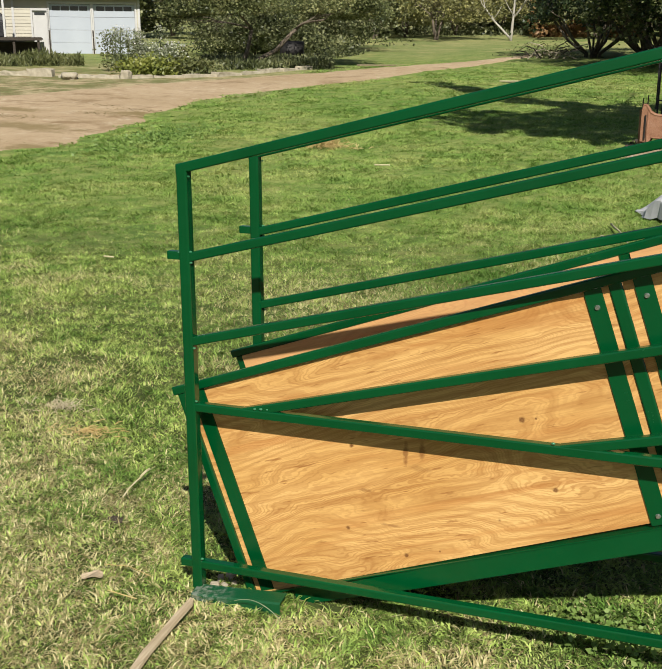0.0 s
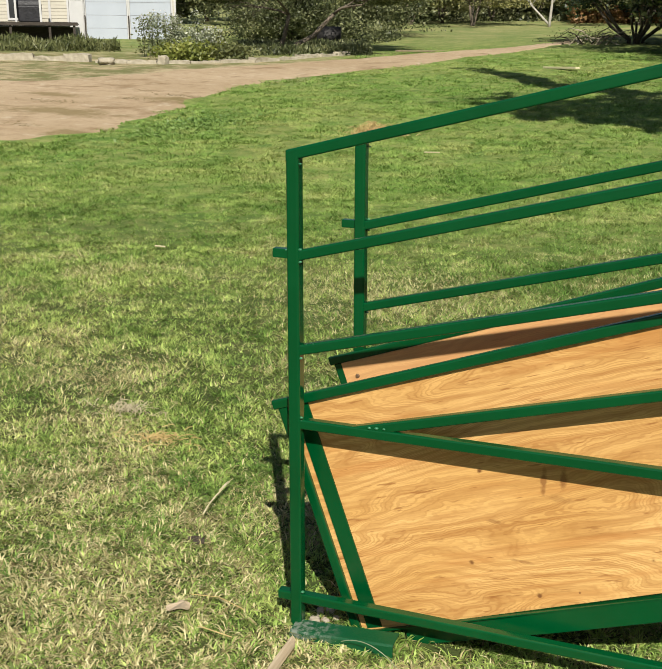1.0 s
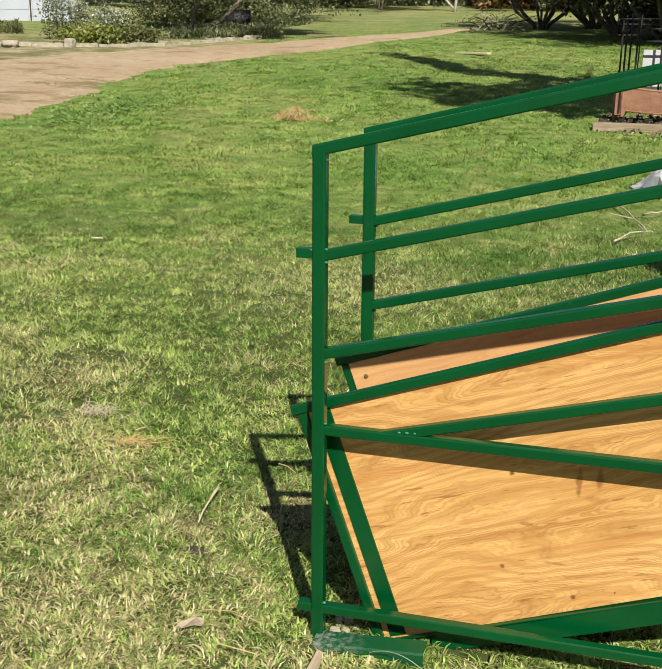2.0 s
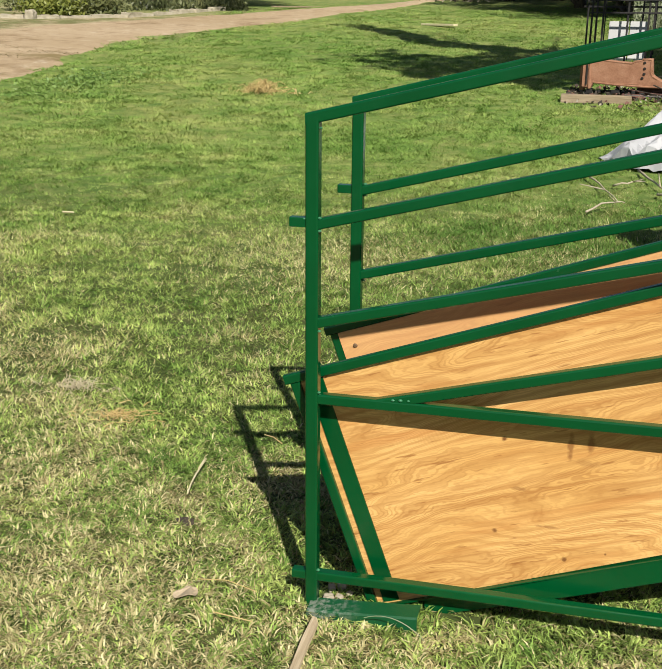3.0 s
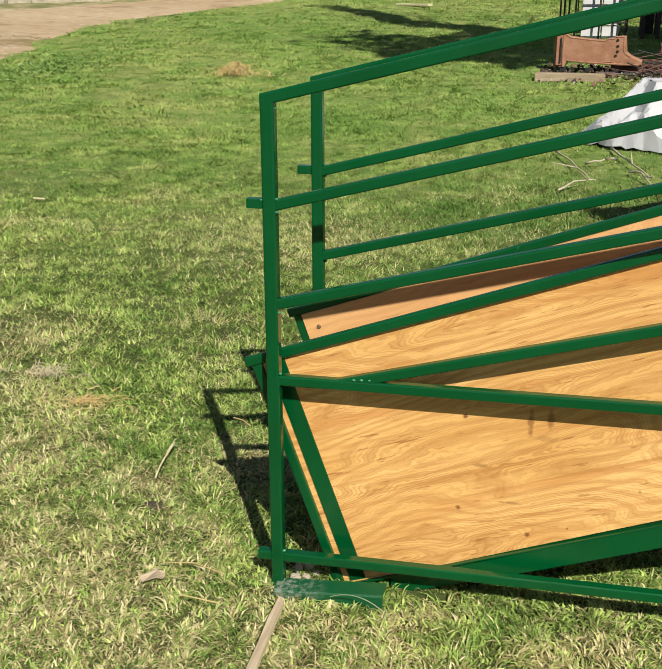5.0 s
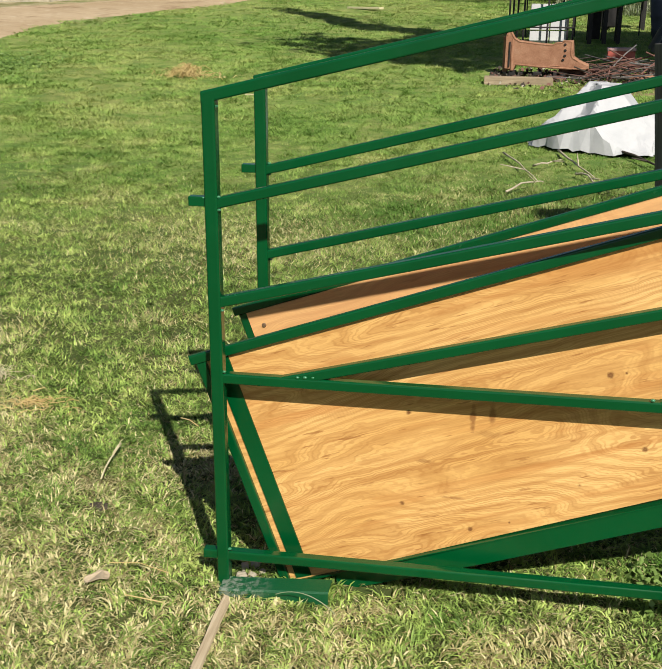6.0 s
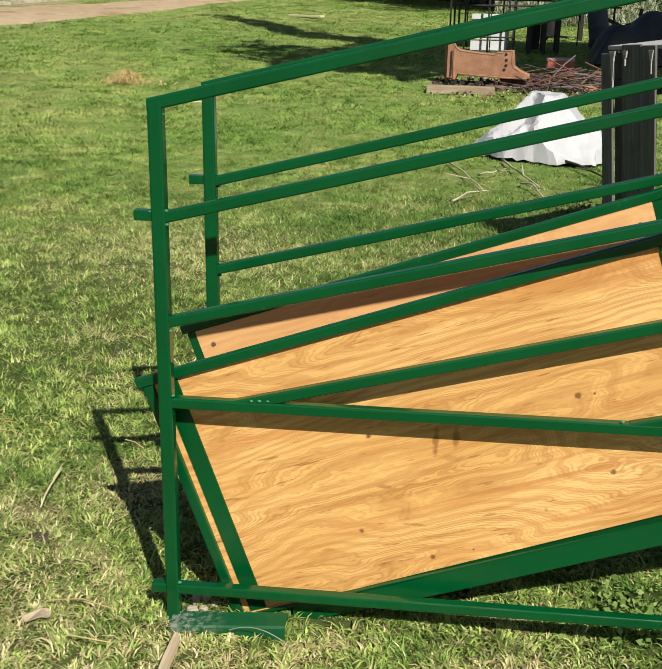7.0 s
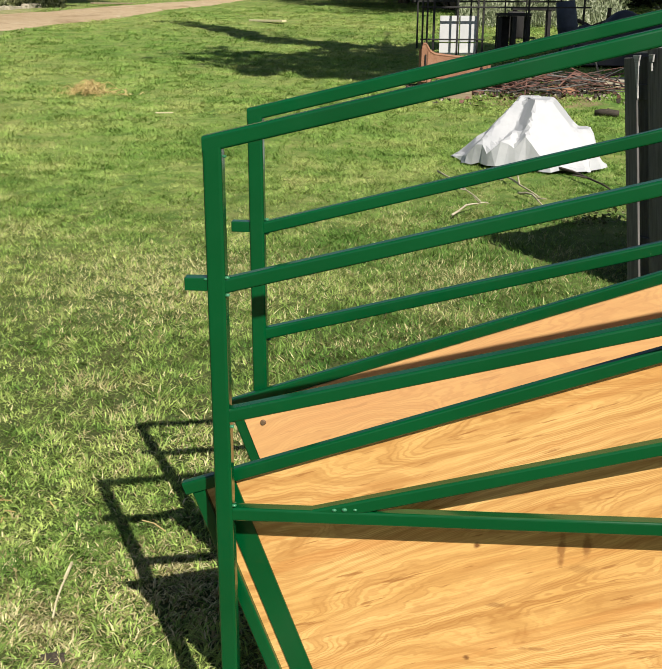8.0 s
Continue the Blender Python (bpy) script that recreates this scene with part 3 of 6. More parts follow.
def build_ramp():
    label = "green steel livestock loading ramp with plywood sides on lawn"
    ramp = thing("loading_ramp", pose(0, 0, 0), label, "loading ramp")
    END = 2.75
    rails = [("top_rail", 1.4935, 0.2415), ("middle_rail", 1.2037, 0.257), ("lower_rail", 0.9205, 0.259)]
    for y, dx, side in ((0.0, 0.0, -1), (0.55, -0.012, 1)):
        m = Matrix.Translation((dx, y, 0))

        def add(name, bm, material=GREEN, label="", parent=ramp, smooth=False):
            bmesh.ops.transform(bm, matrix=m, verts=bm.verts)
            return part(name, bm, material, parent, label, smooth)

        # posts
        post = bmesh.new()
        sec = rounded(0.019, 0.019, 0.006)
        prism(post, [[(px, py, -0.03) for px, py in sec], [(px, py, 1.484 + 0.2415 * px) for px, py in sec]])
        add("post", post)
        end = bmesh.new()
        prism(end, [[(END + px, py, -0.03) for px, py in sec], [(END + px, py, 1.47 + 0.2415 * END) for px, py in sec]])
        add("post", end)
        # sloping rails
        for name, z0, k in rails:
            start = -0.019 if name == "top_rail" else 0.017
            w = 0.032 if name == "top_rail" else 0.0305
            add(name, bar((start, 0, z0 + k * start), (END, 0, z0 + k * END), w, 0.034 if name == "top_rail" else 0.03, cut0=start, cut1=END - 0.017))
        # level rails and the short sloping ones that end on them
        add("level_rail", bar((0.017, 0, 0.6935), (END, 0, 0.6935 + 0.017 * END), 0.031, 0.03, cut0=0.017, cut1=END - 0.017))
        add("bottom_rail", bar((-0.062, 0, 0.106 - 0.028 * 0.062), (END, 0, 0.106 + 0.028 * END), 0.030, 0.032, cut0=-0.062, cut1=END - 0.017))
        def rise(x, x0, z0, k):
            return z0 + k * (x - x0)
        add("side_rail", bar((0.175, 0, rise(0.175, 1.305, 1.0, 0.272)), (END, 0, rise(END, 1.305, 1.0, 0.272)), 0.0305, 0.028, cut0=0.192, cut1=END - 0.017))
        add("side_rail", bar((1.12, 0, rise(1.12, 1.51, 0.787, 0.255)), (END, 0, rise(END, 1.51, 0.787, 0.255)), 0.0305, 0.028, cut0=1.23, cut1=END - 0.017))
        # stub of the middle rail past the post
        add("stub", boxed(-0.066, -0.017, -0.014, 0.014, 1.197, 1.224, bevel=0.002))
        # weld beads
        beads = [(0.022, 1.19, 0.006), (0.022, 1.226, 0.006), (-0.022, 1.222, 0.004), (0.022, 0.902, 0.006), (0.022, 0.716, 0.006), (0.022, 0.13, 0.007),
                 (0.262, 0.719, 0.007), (0.285, 0.72, 0.005), (0.24, 0.717, 0.006), (1.21, 0.735, 0.007), (0.024, 1.468, 0.005)]
        for bx, bz, r in beads:
            w = bmesh.new()
            bmesh.ops.create_icosphere(w, subdivisions=2, radius=r * 0.62)
            for v in w.verts:
                v.co = Vector((v.co.x * 1.5, v.co.y * 1.3, v.co.z)) + Vector((bx, side * 0.013, bz)) + Vector((0.001 * math.sin(90 * v.co.z), 0, 0))
            add("weld_bead", w, WELD, "small glossy weld bead", smooth=True)
        # the slanted plywood side, set inwards of the rails
        yin = (0.058 if side < 0 else 0.036) * -side
        ysh = yin + 0.009 * -side
        def tube(a0, b0, a1, b1, w, d, y=yin):
            return bar(slant(a0, b0, y), slant(a1, b1, y), w, d)
        def settle(bm, grown=1.0087):
            """The near panel is a little larger than the far one."""
            if side < 0:
                for v in bm.verts:
                    v.co.x, v.co.z = 0.8 + (v.co.x - 0.8) * grown, 1.75 + (v.co.z - 1.75) * grown
            return bm
        side_frame = add("side_frame", settle(tube(0.152, -0.715, 3.05, -0.715, 0.030, 0.024)))
        def sub(name, bm, material=GREEN, label=""):
            return add(name, settle(bm, 1.0119 if name == "plywood_sheet" else 1.0087), material, label, side_frame)
        for a in (0.181, 2.95):
            sub("upright", tube(a, -0.70, a, 0.12, 0.030 if a < 1 else 0.038, 0.024))
        sub("joint_strip", tube(1.667, -0.70, 1.667, 0.10, 0.038, 0.012, ysh + side * 0.006), label="green strip over the joint of two sheets")
        for a0, a1, knots in ((0.196, 1.648, True), (1.686, 2.93, False)):
            sheet = bmesh.new()
            face = [slant(a0, -0.70), slant(a1, -0.70), slant(a1, 0.045 - 0.02 * a1), slant(a0, 0.065 - 0.02 * a0)]
            prism(sheet, [[p + Vector((0, ysh - 0.006, 0)) for p in face], [p + Vector((0, ysh + 0.006, 0)) for p in face]])
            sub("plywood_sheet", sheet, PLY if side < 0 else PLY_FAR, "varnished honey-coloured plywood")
        out = ysh + side * 0.0085
        for a in (0.242, 1.603, 1.742):
            clamp = bmesh.new()
            face = [slant(a - 0.025, -0.700), slant(a + 0.025, -0.700), slant(a + 0.025, 0.056 - 0.018 * a), slant(a - 0.025, 0.056 - 0.018 * a)]
            prism(clamp, [[p + Vector((0, out - 0.0025, 0)) for p in face], [p + Vector((0, out + 0.0025, 0)) for p in face]])
            strap = sub("clamp_strap", clamp)
            for b in (-0.645, 0.0):
                for y0, turn in ((out + side * 0.003, side), (ysh - side * 0.006, -side)):
                    bolt = bmesh.new()
                    bmesh.ops.create_cone(bolt, cap_ends=True, segments=14, radius1=0.0085, radius2=0.0055, depth=0.005)
                    bmesh.ops.rotate(bolt, verts=bolt.verts, matrix=Matrix.Rotation(radians(90) * -turn, 3, "X") @ Matrix.Rotation(math.pi, 3, "X") if turn > 0 else Matrix.Rotation(radians(90), 3, "X"))
                    bmesh.ops.translate(bolt, verts=bolt.verts, vec=slant(a, b, y0 + turn * 0.002))
                    sub("bolt", bolt, ZINC if side < 0 else BOLTBROWN, "bright zinc bolt head" if side < 0 else "dull brown bolt head")
        # channel along the foot of the sheet
        k = math.tan(radians(20.65))
        ch = bmesh.new()
        def edge(x, dz, yy):
            return Vector((x, yy, 0.018 + k * (x - 0.23) + dz))
        y2, t = yin - side * 0.05, side * 0.005
        def section(y1):
            return [(0.0, y2), (0.0, yin + side * 0.012), (-0.004, yin + side * 0.012), (-0.005, y1), (-0.076, y1), (-0.076, y2), (-0.071, y2), (-0.071, y1 - t), (-0.010, y1 - t), (-0.010, y2)]
        prism(ch, [[edge(x, dz, yy) for dz, yy in section(y1)] for x, y1 in ((0.16, yin - side * 0.034), (0.343, yin - side * 0.030), (0.347, yin - side * 0.010), (0.8, yin + side * 0.008), (END, yin + side * 0.008))])
        bmesh.ops.recalc_face_normals(ch, faces=ch.faces)
        sub("channel", ch)
    # foot bracket at the near post: an angle with scraped paint
    foot = bmesh.new()
    sec = [(-0.004, 0.052), (-0.060, 0.045), (-0.066, 0.040), (-0.068, -0.03), (-0.062, -0.03), (-0.060, 0.036), (-0.056, 0.040), (-0.004, 0.047)]
    prism(foot, [[(x, y, z + lift) for y, z in sec] for x, lift in ((0.0, -0.028), (0.17, -0.012), (0.343, 0.006))])
    bmesh.ops.recalc_face_normals(foot, faces=foot.faces)
    part("foot_bracket", foot, SCRAPED, ramp, "green angle bracket with scraped paint")
    # deck boards between the sides
    k = math.tan(radians(20.65))
    a = 0.22
    while a < 2.7:
        d = bmesh.new()
        box(d, -0.085, 0.085, 0.092, 0.446, -0.0125, 0.0125, 0.003)
        bmesh.ops.transform(d, matrix=Matrix.Translation((a + 0.06, 0, 0.018 + k * (a + 0.06 - 0.23) - 0.03)) @ Matrix.Rotation(radians(-20.65), 4, "Y"), verts=d.verts)
        part("deck_board", d, PALEWOOD, ramp)
        a += 0.175
    return ramp


build_ramp()


# ---- trees and plants ----
def on(x, y, dz=0.0):
    return Vector((x, y, height(x, y) + dz))


def grow(bm, rng, start, way, length, radius, depth, tips, bend=0.35, gravity=0.0):
    """Limbs that fork, from the trunk outwards. The tips are kept for the leaves."""
    pts, radii = [Vector(start)], [radius]
    d = Vector(way).normalized()
    steps = 3
    for k in range(steps):
        d = (d + Vector(rng.normal(size=3)) * bend * 0.35 + Vector((0, 0, -gravity))).normalized()
        pts.append(pts[-1] + d * length / steps)
        radii.append(radius * (1 - 0.42 * (k + 1) / steps))
    limb(bm, pts, radii, 6 if radius > 0.05 else 3)
    if depth == 0:
        tips.extend([p[:] for p in pts[1:]])
        return
    for k in range(3 if depth > 1 else 3):
        spread = Vector(rng.normal(size=3))
        spread.z = abs(spread.z) * 0.35
        at = pts[-1] if k < 2 else pts[2]
        grow(bm, rng, at, d + spread.normalized() * 0.95, length * rng.uniform(0.6, 0.85), radii[-1] * 0.72, depth - 1, tips, bend, gravity)


def build_tree(name, where, tall, seed, leaf, size, count, label, bark=BARK, stems=1, spread=0.5, droop=0.0, depth=3, clump=0.55, bole=0.28, lean=(0, 0), reach=0.30, low=0.35, prune=None, tuft=55):
    rng = np.random.default_rng(seed)
    tree = thing(name, Matrix.Translation(where), label, "tree")
    bm, tips = bmesh.new(), []
    for s in range(stems):
        turn = 2 * math.pi * s / stems + rng.uniform(0, 1)
        out = Vector((math.cos(turn), math.sin(turn), 0)) * (spread if stems > 1 else 0.08)
        r = tall * (0.026 if stems == 1 else 0.014)
        b0 = Vector((out.x * 0.35, out.y * 0.35, -0.15))
        top = b0 + Vector((out.x * tall * bole + lean[0], out.y * tall * bole + lean[1], tall * bole + 0.15))
        mid = (b0 + top) / 2 + Vector((*rng.normal(size=2) * 0.04 * tall * bole, 0))
        limb(bm, [b0, b0 + Vector((0, 0, 0.3)), mid, top], [r * 1.5, r * 1.1, r, r * 0.9], 8)
        for k in range(4 if stems == 1 else 2):
            a = turn + k * 1.7 + rng.uniform(-0.4, 0.4)
            grow(bm, rng, top, (math.cos(a) * (0.75 + droop), math.sin(a) * (0.75 + droop), 0.85 - droop), tall * reach, r * 0.62, depth - 1, tips, gravity=droop * 0.35)
    part("trunk", bm, bark, tree, smooth=True)
    tips = np.array(tips)
    knots = tips[rng.integers(0, len(tips), max(60, count // tuft))] + rng.normal(size=(max(60, count // tuft), 3)) * clump * 0.7
    which = rng.integers(0, len(knots), count)
    spreads = rng.uniform(0.22, 0.5, len(knots))[which][:, None] * clump
    c = knots[which] + rng.normal(size=(count, 3)) * spreads * (1, 1, 0.62)
    c[:, 2] = np.where(c[:, 2] < low, low + rng.uniform(0, 1.2, count), c[:, 2])
    if prune:
        c = c[prune(c + np.array(where))]
    put("crown", leaf_cloud("crown", c, size, rng), leaf, tree)
    return tree


build_tree("apple_tree", on(-16.2, 33.6), 6.0, 11, LEAF_B, 0.055, 46000, "broad leafy tree with low drooping branches beside the driveway", stems=2, spread=0.5, droop=0.30, depth=4, clump=0.60, bole=0.24, lean=(0.9, 0.6), reach=0.24, low=1.9, tuft=120, prune=lambda p: (p[:, 0] > -19.6 + 0.5 * np.sin(p[:, 2] * 5)) & (p[:, 2] > height(-16.2, 33.6) + 1.1 + 0.35 * np.sin(p[:, 0] * 2.1)))
build_tree("leafy_tree", on(-19.6, 41.0), 7.0, 12, LEAF_A, 0.07, 28000, "dense olive-green tree behind the garden beds", droop=0.34, depth=4, clump=0.7, bole=0.14, reach=0.15, low=0.15)
build_tree("leafy_tree", on(-19.4, 46.5), 8.5, 13, LEAF_A, 0.085, 28000, "dense olive-green tree behind the garden beds", droop=0.30, depth=4, clump=0.9, bole=0.14, reach=0.2, low=0.2)
build_tree("leafy_tree", on(-31.0, 60.0), 10.0, 14, LEAF_A, 0.16, 16000, "dense dark olive tree behind the garage", droop=0.28, depth=4, clump=1.0, bole=0.14)
def shade_crown(p):
    """The shade tree's crown has two great arms, one long and thin, and is open over the junk corner."""
    sx, sy = p[:, 0] - 0.529 * (p[:, 2] - 0.5), p[:, 1] + 0.947 * (p[:, 2] - 0.5)
    wob = 0.30 * np.sin(sx * 2.3) + 0.25 * np.sin(sx * 5.1 + 1) + 0.2 * np.sin(sy * 4.3)
    broad = (sx > -6.6) & (sy > np.interp(sx, [-6.3, -4.5, -2.9, -1.5, 0.2, 0.6], [20.0, 18.7, 17.4, 17.0, 16.2, 19.0]) + wob) & (sy < np.interp(sx, [-6.3, -4.7, -3.0, -2.0, -1.2, 0.2, 0.6], [20.4, 21.9, 21.7, 21.9, 23.6, 24.0, 23.0]) + wob)
    thin = (sx < -1.0) & (np.abs(sy - np.interp(sx, [-9.8, -7.4, -5.5, -4.3, -2.6, -1.2], [30.4, 29.3, 26.9, 24.7, 23.5, 22.7])) < np.interp(sx, [-9.8, -7.4, -5.5, -2.0], [0.1, 0.5, 0.75, 0.6]) + 0.4 * wob)
    holes = np.sin(sx * 6.1 + 2 * np.sin(sy * 3.7)) * np.sin(sy * 8.3 + 1.6 * np.sin(sx * 4.9)) > -0.30
    west = (broad | thin) & ((sx < -0.1) | ((sx < 0.35) & (sy < 18.2)))
    east = (sx > -0.2) & (sx < 6.5) & (sy > 17.5 + 0.5 * wob) & (sy < 24.0 + wob) & ~((sx > 1.9) & (sx < 2.9) & (sy < 18.8)) & ~((sx > -0.15) & (sx < 1.35) & (sy > 20.9) & (sy < 22.5))
    return (west & holes) | east


build_tree("shade_tree", on(7.6, 10.9), 14.5, 15, LEAF_B, 0.21, 90000, "tall leafy tree that shades the yard", depth=4, clump=1.5, bole=0.42, lean=(-1.6, 0.8), prune=shade_crown, tuft=40)

# the far tree line
line = [build_tree("woodland_tree", on(-30, 66), 5.6, 20 + k, mat, 0.10, 9000, "tall woodland tree at the far field edge", stems=3, spread=0.25, depth=4, clump=0.8, bole=0.22, droop=0.25, low=1.0)
        for k, mat in enumerate((LEAF_LINE, LEAF_WOOD, LEAF_LINE))]
rng = np.random.default_rng(31)
spots = []
for k in range(25):
    u = k / 24
    x = -36 + 40 * u + rng.uniform(-0.6, 0.6)
    y = 62 + (k % 3) * 4.2 + rng.uniform(-1.0, 1.0)
    if -15.5 < x < -8.5:
        y += 9
    spots.append((x, y, rng.uniform(0, 360), rng.uniform(0.85, 1.15)))
for k, (x, y, turn, s) in enumerate(spots):
    m = Matrix.Translation(on(x, y)) @ Matrix.Rotation(radians(turn), 4, "Z") @ Matrix.Diagonal((s, s, s, 1))
    t = line[k] if k < 3 else copy_thing(line[k % 3], m)
    t.matrix_basis = m
    tagged(t, group="trees of the far field edge")


def build_birch():
    tree = thing("bare_tree", Matrix.Translation(on(-11.3, 61.0)), "bare pale dead tree with forked white limbs", "tree")
    bm = bmesh.new()
    limb(bm, [(0, 0, -0.2), (0.05, 0, 0.5), (0.12, 0, 1.5), (0.2, 0, 3.0), (0.15, 0, 5.0)], [0.11, 0.09, 0.075, 0.055, 0.03], 7)
    limb(bm, [(0.0, 0, 0.1), (-0.5, 0.05, 0.6), (-1.15, 0, 1.25), (-1.7, 0, 2.0), (-2.0, 0, 3.2)], [0.085, 0.075, 0.06, 0.04, 0.02], 6)
    limb(bm, [(0.12, 0, 1.3), (0.6, 0.1, 2.0), (1.1, 0.1, 2.7), (1.5, 0, 3.8)], [0.06, 0.055, 0.04, 0.02], 6)
    twig = np.random.default_rng(24)
    for x, z, side in ((-0.9, 1.0, -1), (-1.15, 1.25, 1), (-1.5, 1.7, -1), (0.12, 1.5, -1), (0.16, 2.2, 1), (0.18, 2.6, -1), (0.6, 2.0, 1), (0.9, 2.4, -1), (1.1, 2.7, 1), (0.2, 3.0, 1), (-1.75, 2.2, 1), (0.17, 3.6, -1)):
        l = twig.uniform(0.5, 1.1)
        limb(bm, [(x, 0, z), (x + side * l * 0.35, twig.uniform(-0.2, 0.2), z + l * 0.5), (x + side * l * 0.6, twig.uniform(-0.3, 0.3), z + l)], [0.035, 0.026, 0.012], 5)
    part("trunk", bm, BARK_PALE, tree, smooth=True)


build_birch()

# brush under the far trees and the reddish thicket
def brush(name, x0, x1, y, tall, count, seed, material, label, size=0.22):
    rng = np.random.default_rng(seed)
    x = rng.uniform(x0, x1, count)
    yy = y + rng.normal(size=count) * 1.2
    top = tall * (0.55 + 0.45 * np.sin(x * 0.9 + seed) * np.sin(x * 2.3))
    z = np.vectorize(height)(x, yy) + rng.uniform(0, 1, count) ** 1.3 * np.maximum(top, 0.3)
    me = leaf_cloud(name, np.stack([x, yy, z], -1), size, rng)
    ob = put(name, me, material)
    return tagged(ob, label, "undergrowth", kind="stuff")


brush("undergrowth", -40, 6, 80, 7.0, 26000, 41, LEAF_WOOD, "dense shadowy undergrowth in the far wood", 0.3)
brush("undergrowth", -38, -12, 71, 0.9, 6000, 42, LEAF_A, "low dark brush along the far field edge", 0.13)
brush("undergrowth", -21.0, -15.0, 42.5, 1.7, 5000, 45, LEAF_A, "shadowy undergrowth behind the garden beds", 0.08)
brush("thicket", -11, -4, 68, 4.5, 6000, 43, LEAF_R, "reddish brown thicket beyond the bare tree", 0.2)

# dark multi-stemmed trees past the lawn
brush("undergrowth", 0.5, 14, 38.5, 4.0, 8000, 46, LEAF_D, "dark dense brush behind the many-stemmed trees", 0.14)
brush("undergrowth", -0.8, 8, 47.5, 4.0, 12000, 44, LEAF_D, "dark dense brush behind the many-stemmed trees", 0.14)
dark = [(-1.9, 44.6, 51), (-0.6, 39.6, 53), (1.2, 36.0, 54), (3.6, 35.0, 55), (6.0, 34.0, 56), (9.0, 34.5, 57)]
for k, (x, y, seed) in enumerate(dark):
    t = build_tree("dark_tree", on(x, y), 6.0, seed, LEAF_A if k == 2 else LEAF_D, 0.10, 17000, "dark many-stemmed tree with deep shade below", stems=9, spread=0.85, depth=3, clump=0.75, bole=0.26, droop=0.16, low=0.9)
    tagged(t, group="dark trees past the lawn")
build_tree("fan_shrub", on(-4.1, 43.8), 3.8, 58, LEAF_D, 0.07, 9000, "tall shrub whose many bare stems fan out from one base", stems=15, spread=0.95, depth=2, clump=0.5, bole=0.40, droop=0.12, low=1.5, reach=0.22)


def build_brushwood():
    """Cut branches left lying at the end of the drive."""
    rng = np.random.default_rng(59)
    heap = thing("brushwood", Matrix.Translation(on(-6.0, 42.6)), "heap of dry cut branches at the end of the driveway", "branches")
    for k in range(16):
        a, l = rng.uniform(-0.5, 0.9) + (math.pi if k % 3 == 0 else 0.0), rng.uniform(0.7, 1.5)
        x, y = rng.normal(size=2) * (0.7, 0.4)
        rise = rng.uniform(0.15, 0.7)
        d = Vector((math.cos(a) * l, math.sin(a) * l * 0.5, 0))
        bm = bmesh.new()
        limb(bm, [Vector((x, y, -0.03)), Vector((x, y, rise * 0.8)) + d * 0.4, Vector((x, y, rise)) + d * 0.8, Vector((x, y, rise * 0.7)) + d * 1.1], [0.03, 0.026, 0.018, 0.008], 5)
        part("branch", bm, DARKTWIG if k % 2 else TWIGWOOD, heap)
    n = 700
    c = rng.normal(size=(n, 3)) * (0.8, 0.5, 0.22) + (0.2, 0, 0.32)
    c[:, 2] = np.abs(c[:, 2])
    put("leaf", leaf_cloud("leaf", c, 0.05, rng), LEAF_W, heap)["kind"] = "stuff"


def build_tall_grass():
    """A stand of pale dry grass beyond the pen."""
    rng = np.random.default_rng(60)
    n = 9000
    x, y = rng.uniform(1.2, 6.0, n), rng.uniform(28.0, 32.5, n)
    z = np.vectorize(height)(x, y) + rng.uniform(0, 1, n) ** 1.2 * (0.75 + 0.3 * np.sin(x * 2.7) * np.sin(y * 1.9))
    ob = put("tall_grass", leaf_cloud("tall_grass", np.stack([x, y, z], -1), 0.03, rng, -2.0, 6.0), LEAF_S)
    tagged(ob, "pale dry unmown grass beyond the iron pen", "grass", kind="stuff")


build_brushwood()
build_tall_grass()


# ---- garden in front of the house ----
def build_tall_flowers():
    rng = np.random.default_rng(61)
    for k in range(15):
        x = -19.9 + 0.19 * k + rng.uniform(-0.15, 0.15)
        y = 29.6 + 0.04 * k + rng.uniform(-0.7, 0.7)
        tall = rng.uniform(1.1, 1.6) * (1.0 if k < 9 else 0.7)
        plant = thing("tall_flower", Matrix.Translation(on(x, y)), "tall leafy flower stalk in the garden bed", "plant", "tall flowers in the bed")
        bm = bmesh.new()
        limb(bm, [(0, 0, -0.05), (0.03, 0.02, tall * 0.5), (rng.uniform(-0.15, 0.15), 0, tall)], [0.02, 0.016, 0.008], 5)
        part("stem", bm, LEAF_W, plant)
        n = 330
        z = rng.uniform(0.1, 1, n) * tall
        c = np.stack([rng.normal(size=n) * 0.2, rng.normal(size=n) * 0.2, z], -1)
        put("leaf", leaf_cloud("leaf", c * (0.75, 0.75, 1), 0.055, rng), LEAF_W if k % 4 == 2 else LEAF_S, plant)["kind"] = "stuff"
        n = 26
        c = np.stack([rng.normal(size=n) * 0.13, rng.normal(size=n) * 0.13, tall * (1.05 - 0.4 * rng.uniform(0, 1, n) ** 2)], -1)
        put("blossom", leaf_cloud("blossom", c, 0.05, rng, 0.3, 1.1), BLOSSOM, plant, "small white blossoms")["kind"] = "stuff"


def build_low_plants():
    rng = np.random.default_rng(62)
    for k in range(10):
        x, y = -18.2 + 0.24 * k, 28.2 + 0.12 * k + rng.uniform(-0.4, 0.4)
        plant = thing("squash_plant", Matrix.Translation(on(x, y)), "low bright yellow-green bushy garden plant", "plant", "low plants in the bed")
        n = 420
        c = rng.normal(size=(n, 3)) * (0.28, 0.28, 0.16) + (0, 0, 0.22)
        c[:, 2] = np.abs(c[:, 2])
        put("leaf", leaf_cloud("leaf", c, 0.075, rng), LEAF_Y if k < 7 else LEAF_W, plant)["kind"] = "stuff"


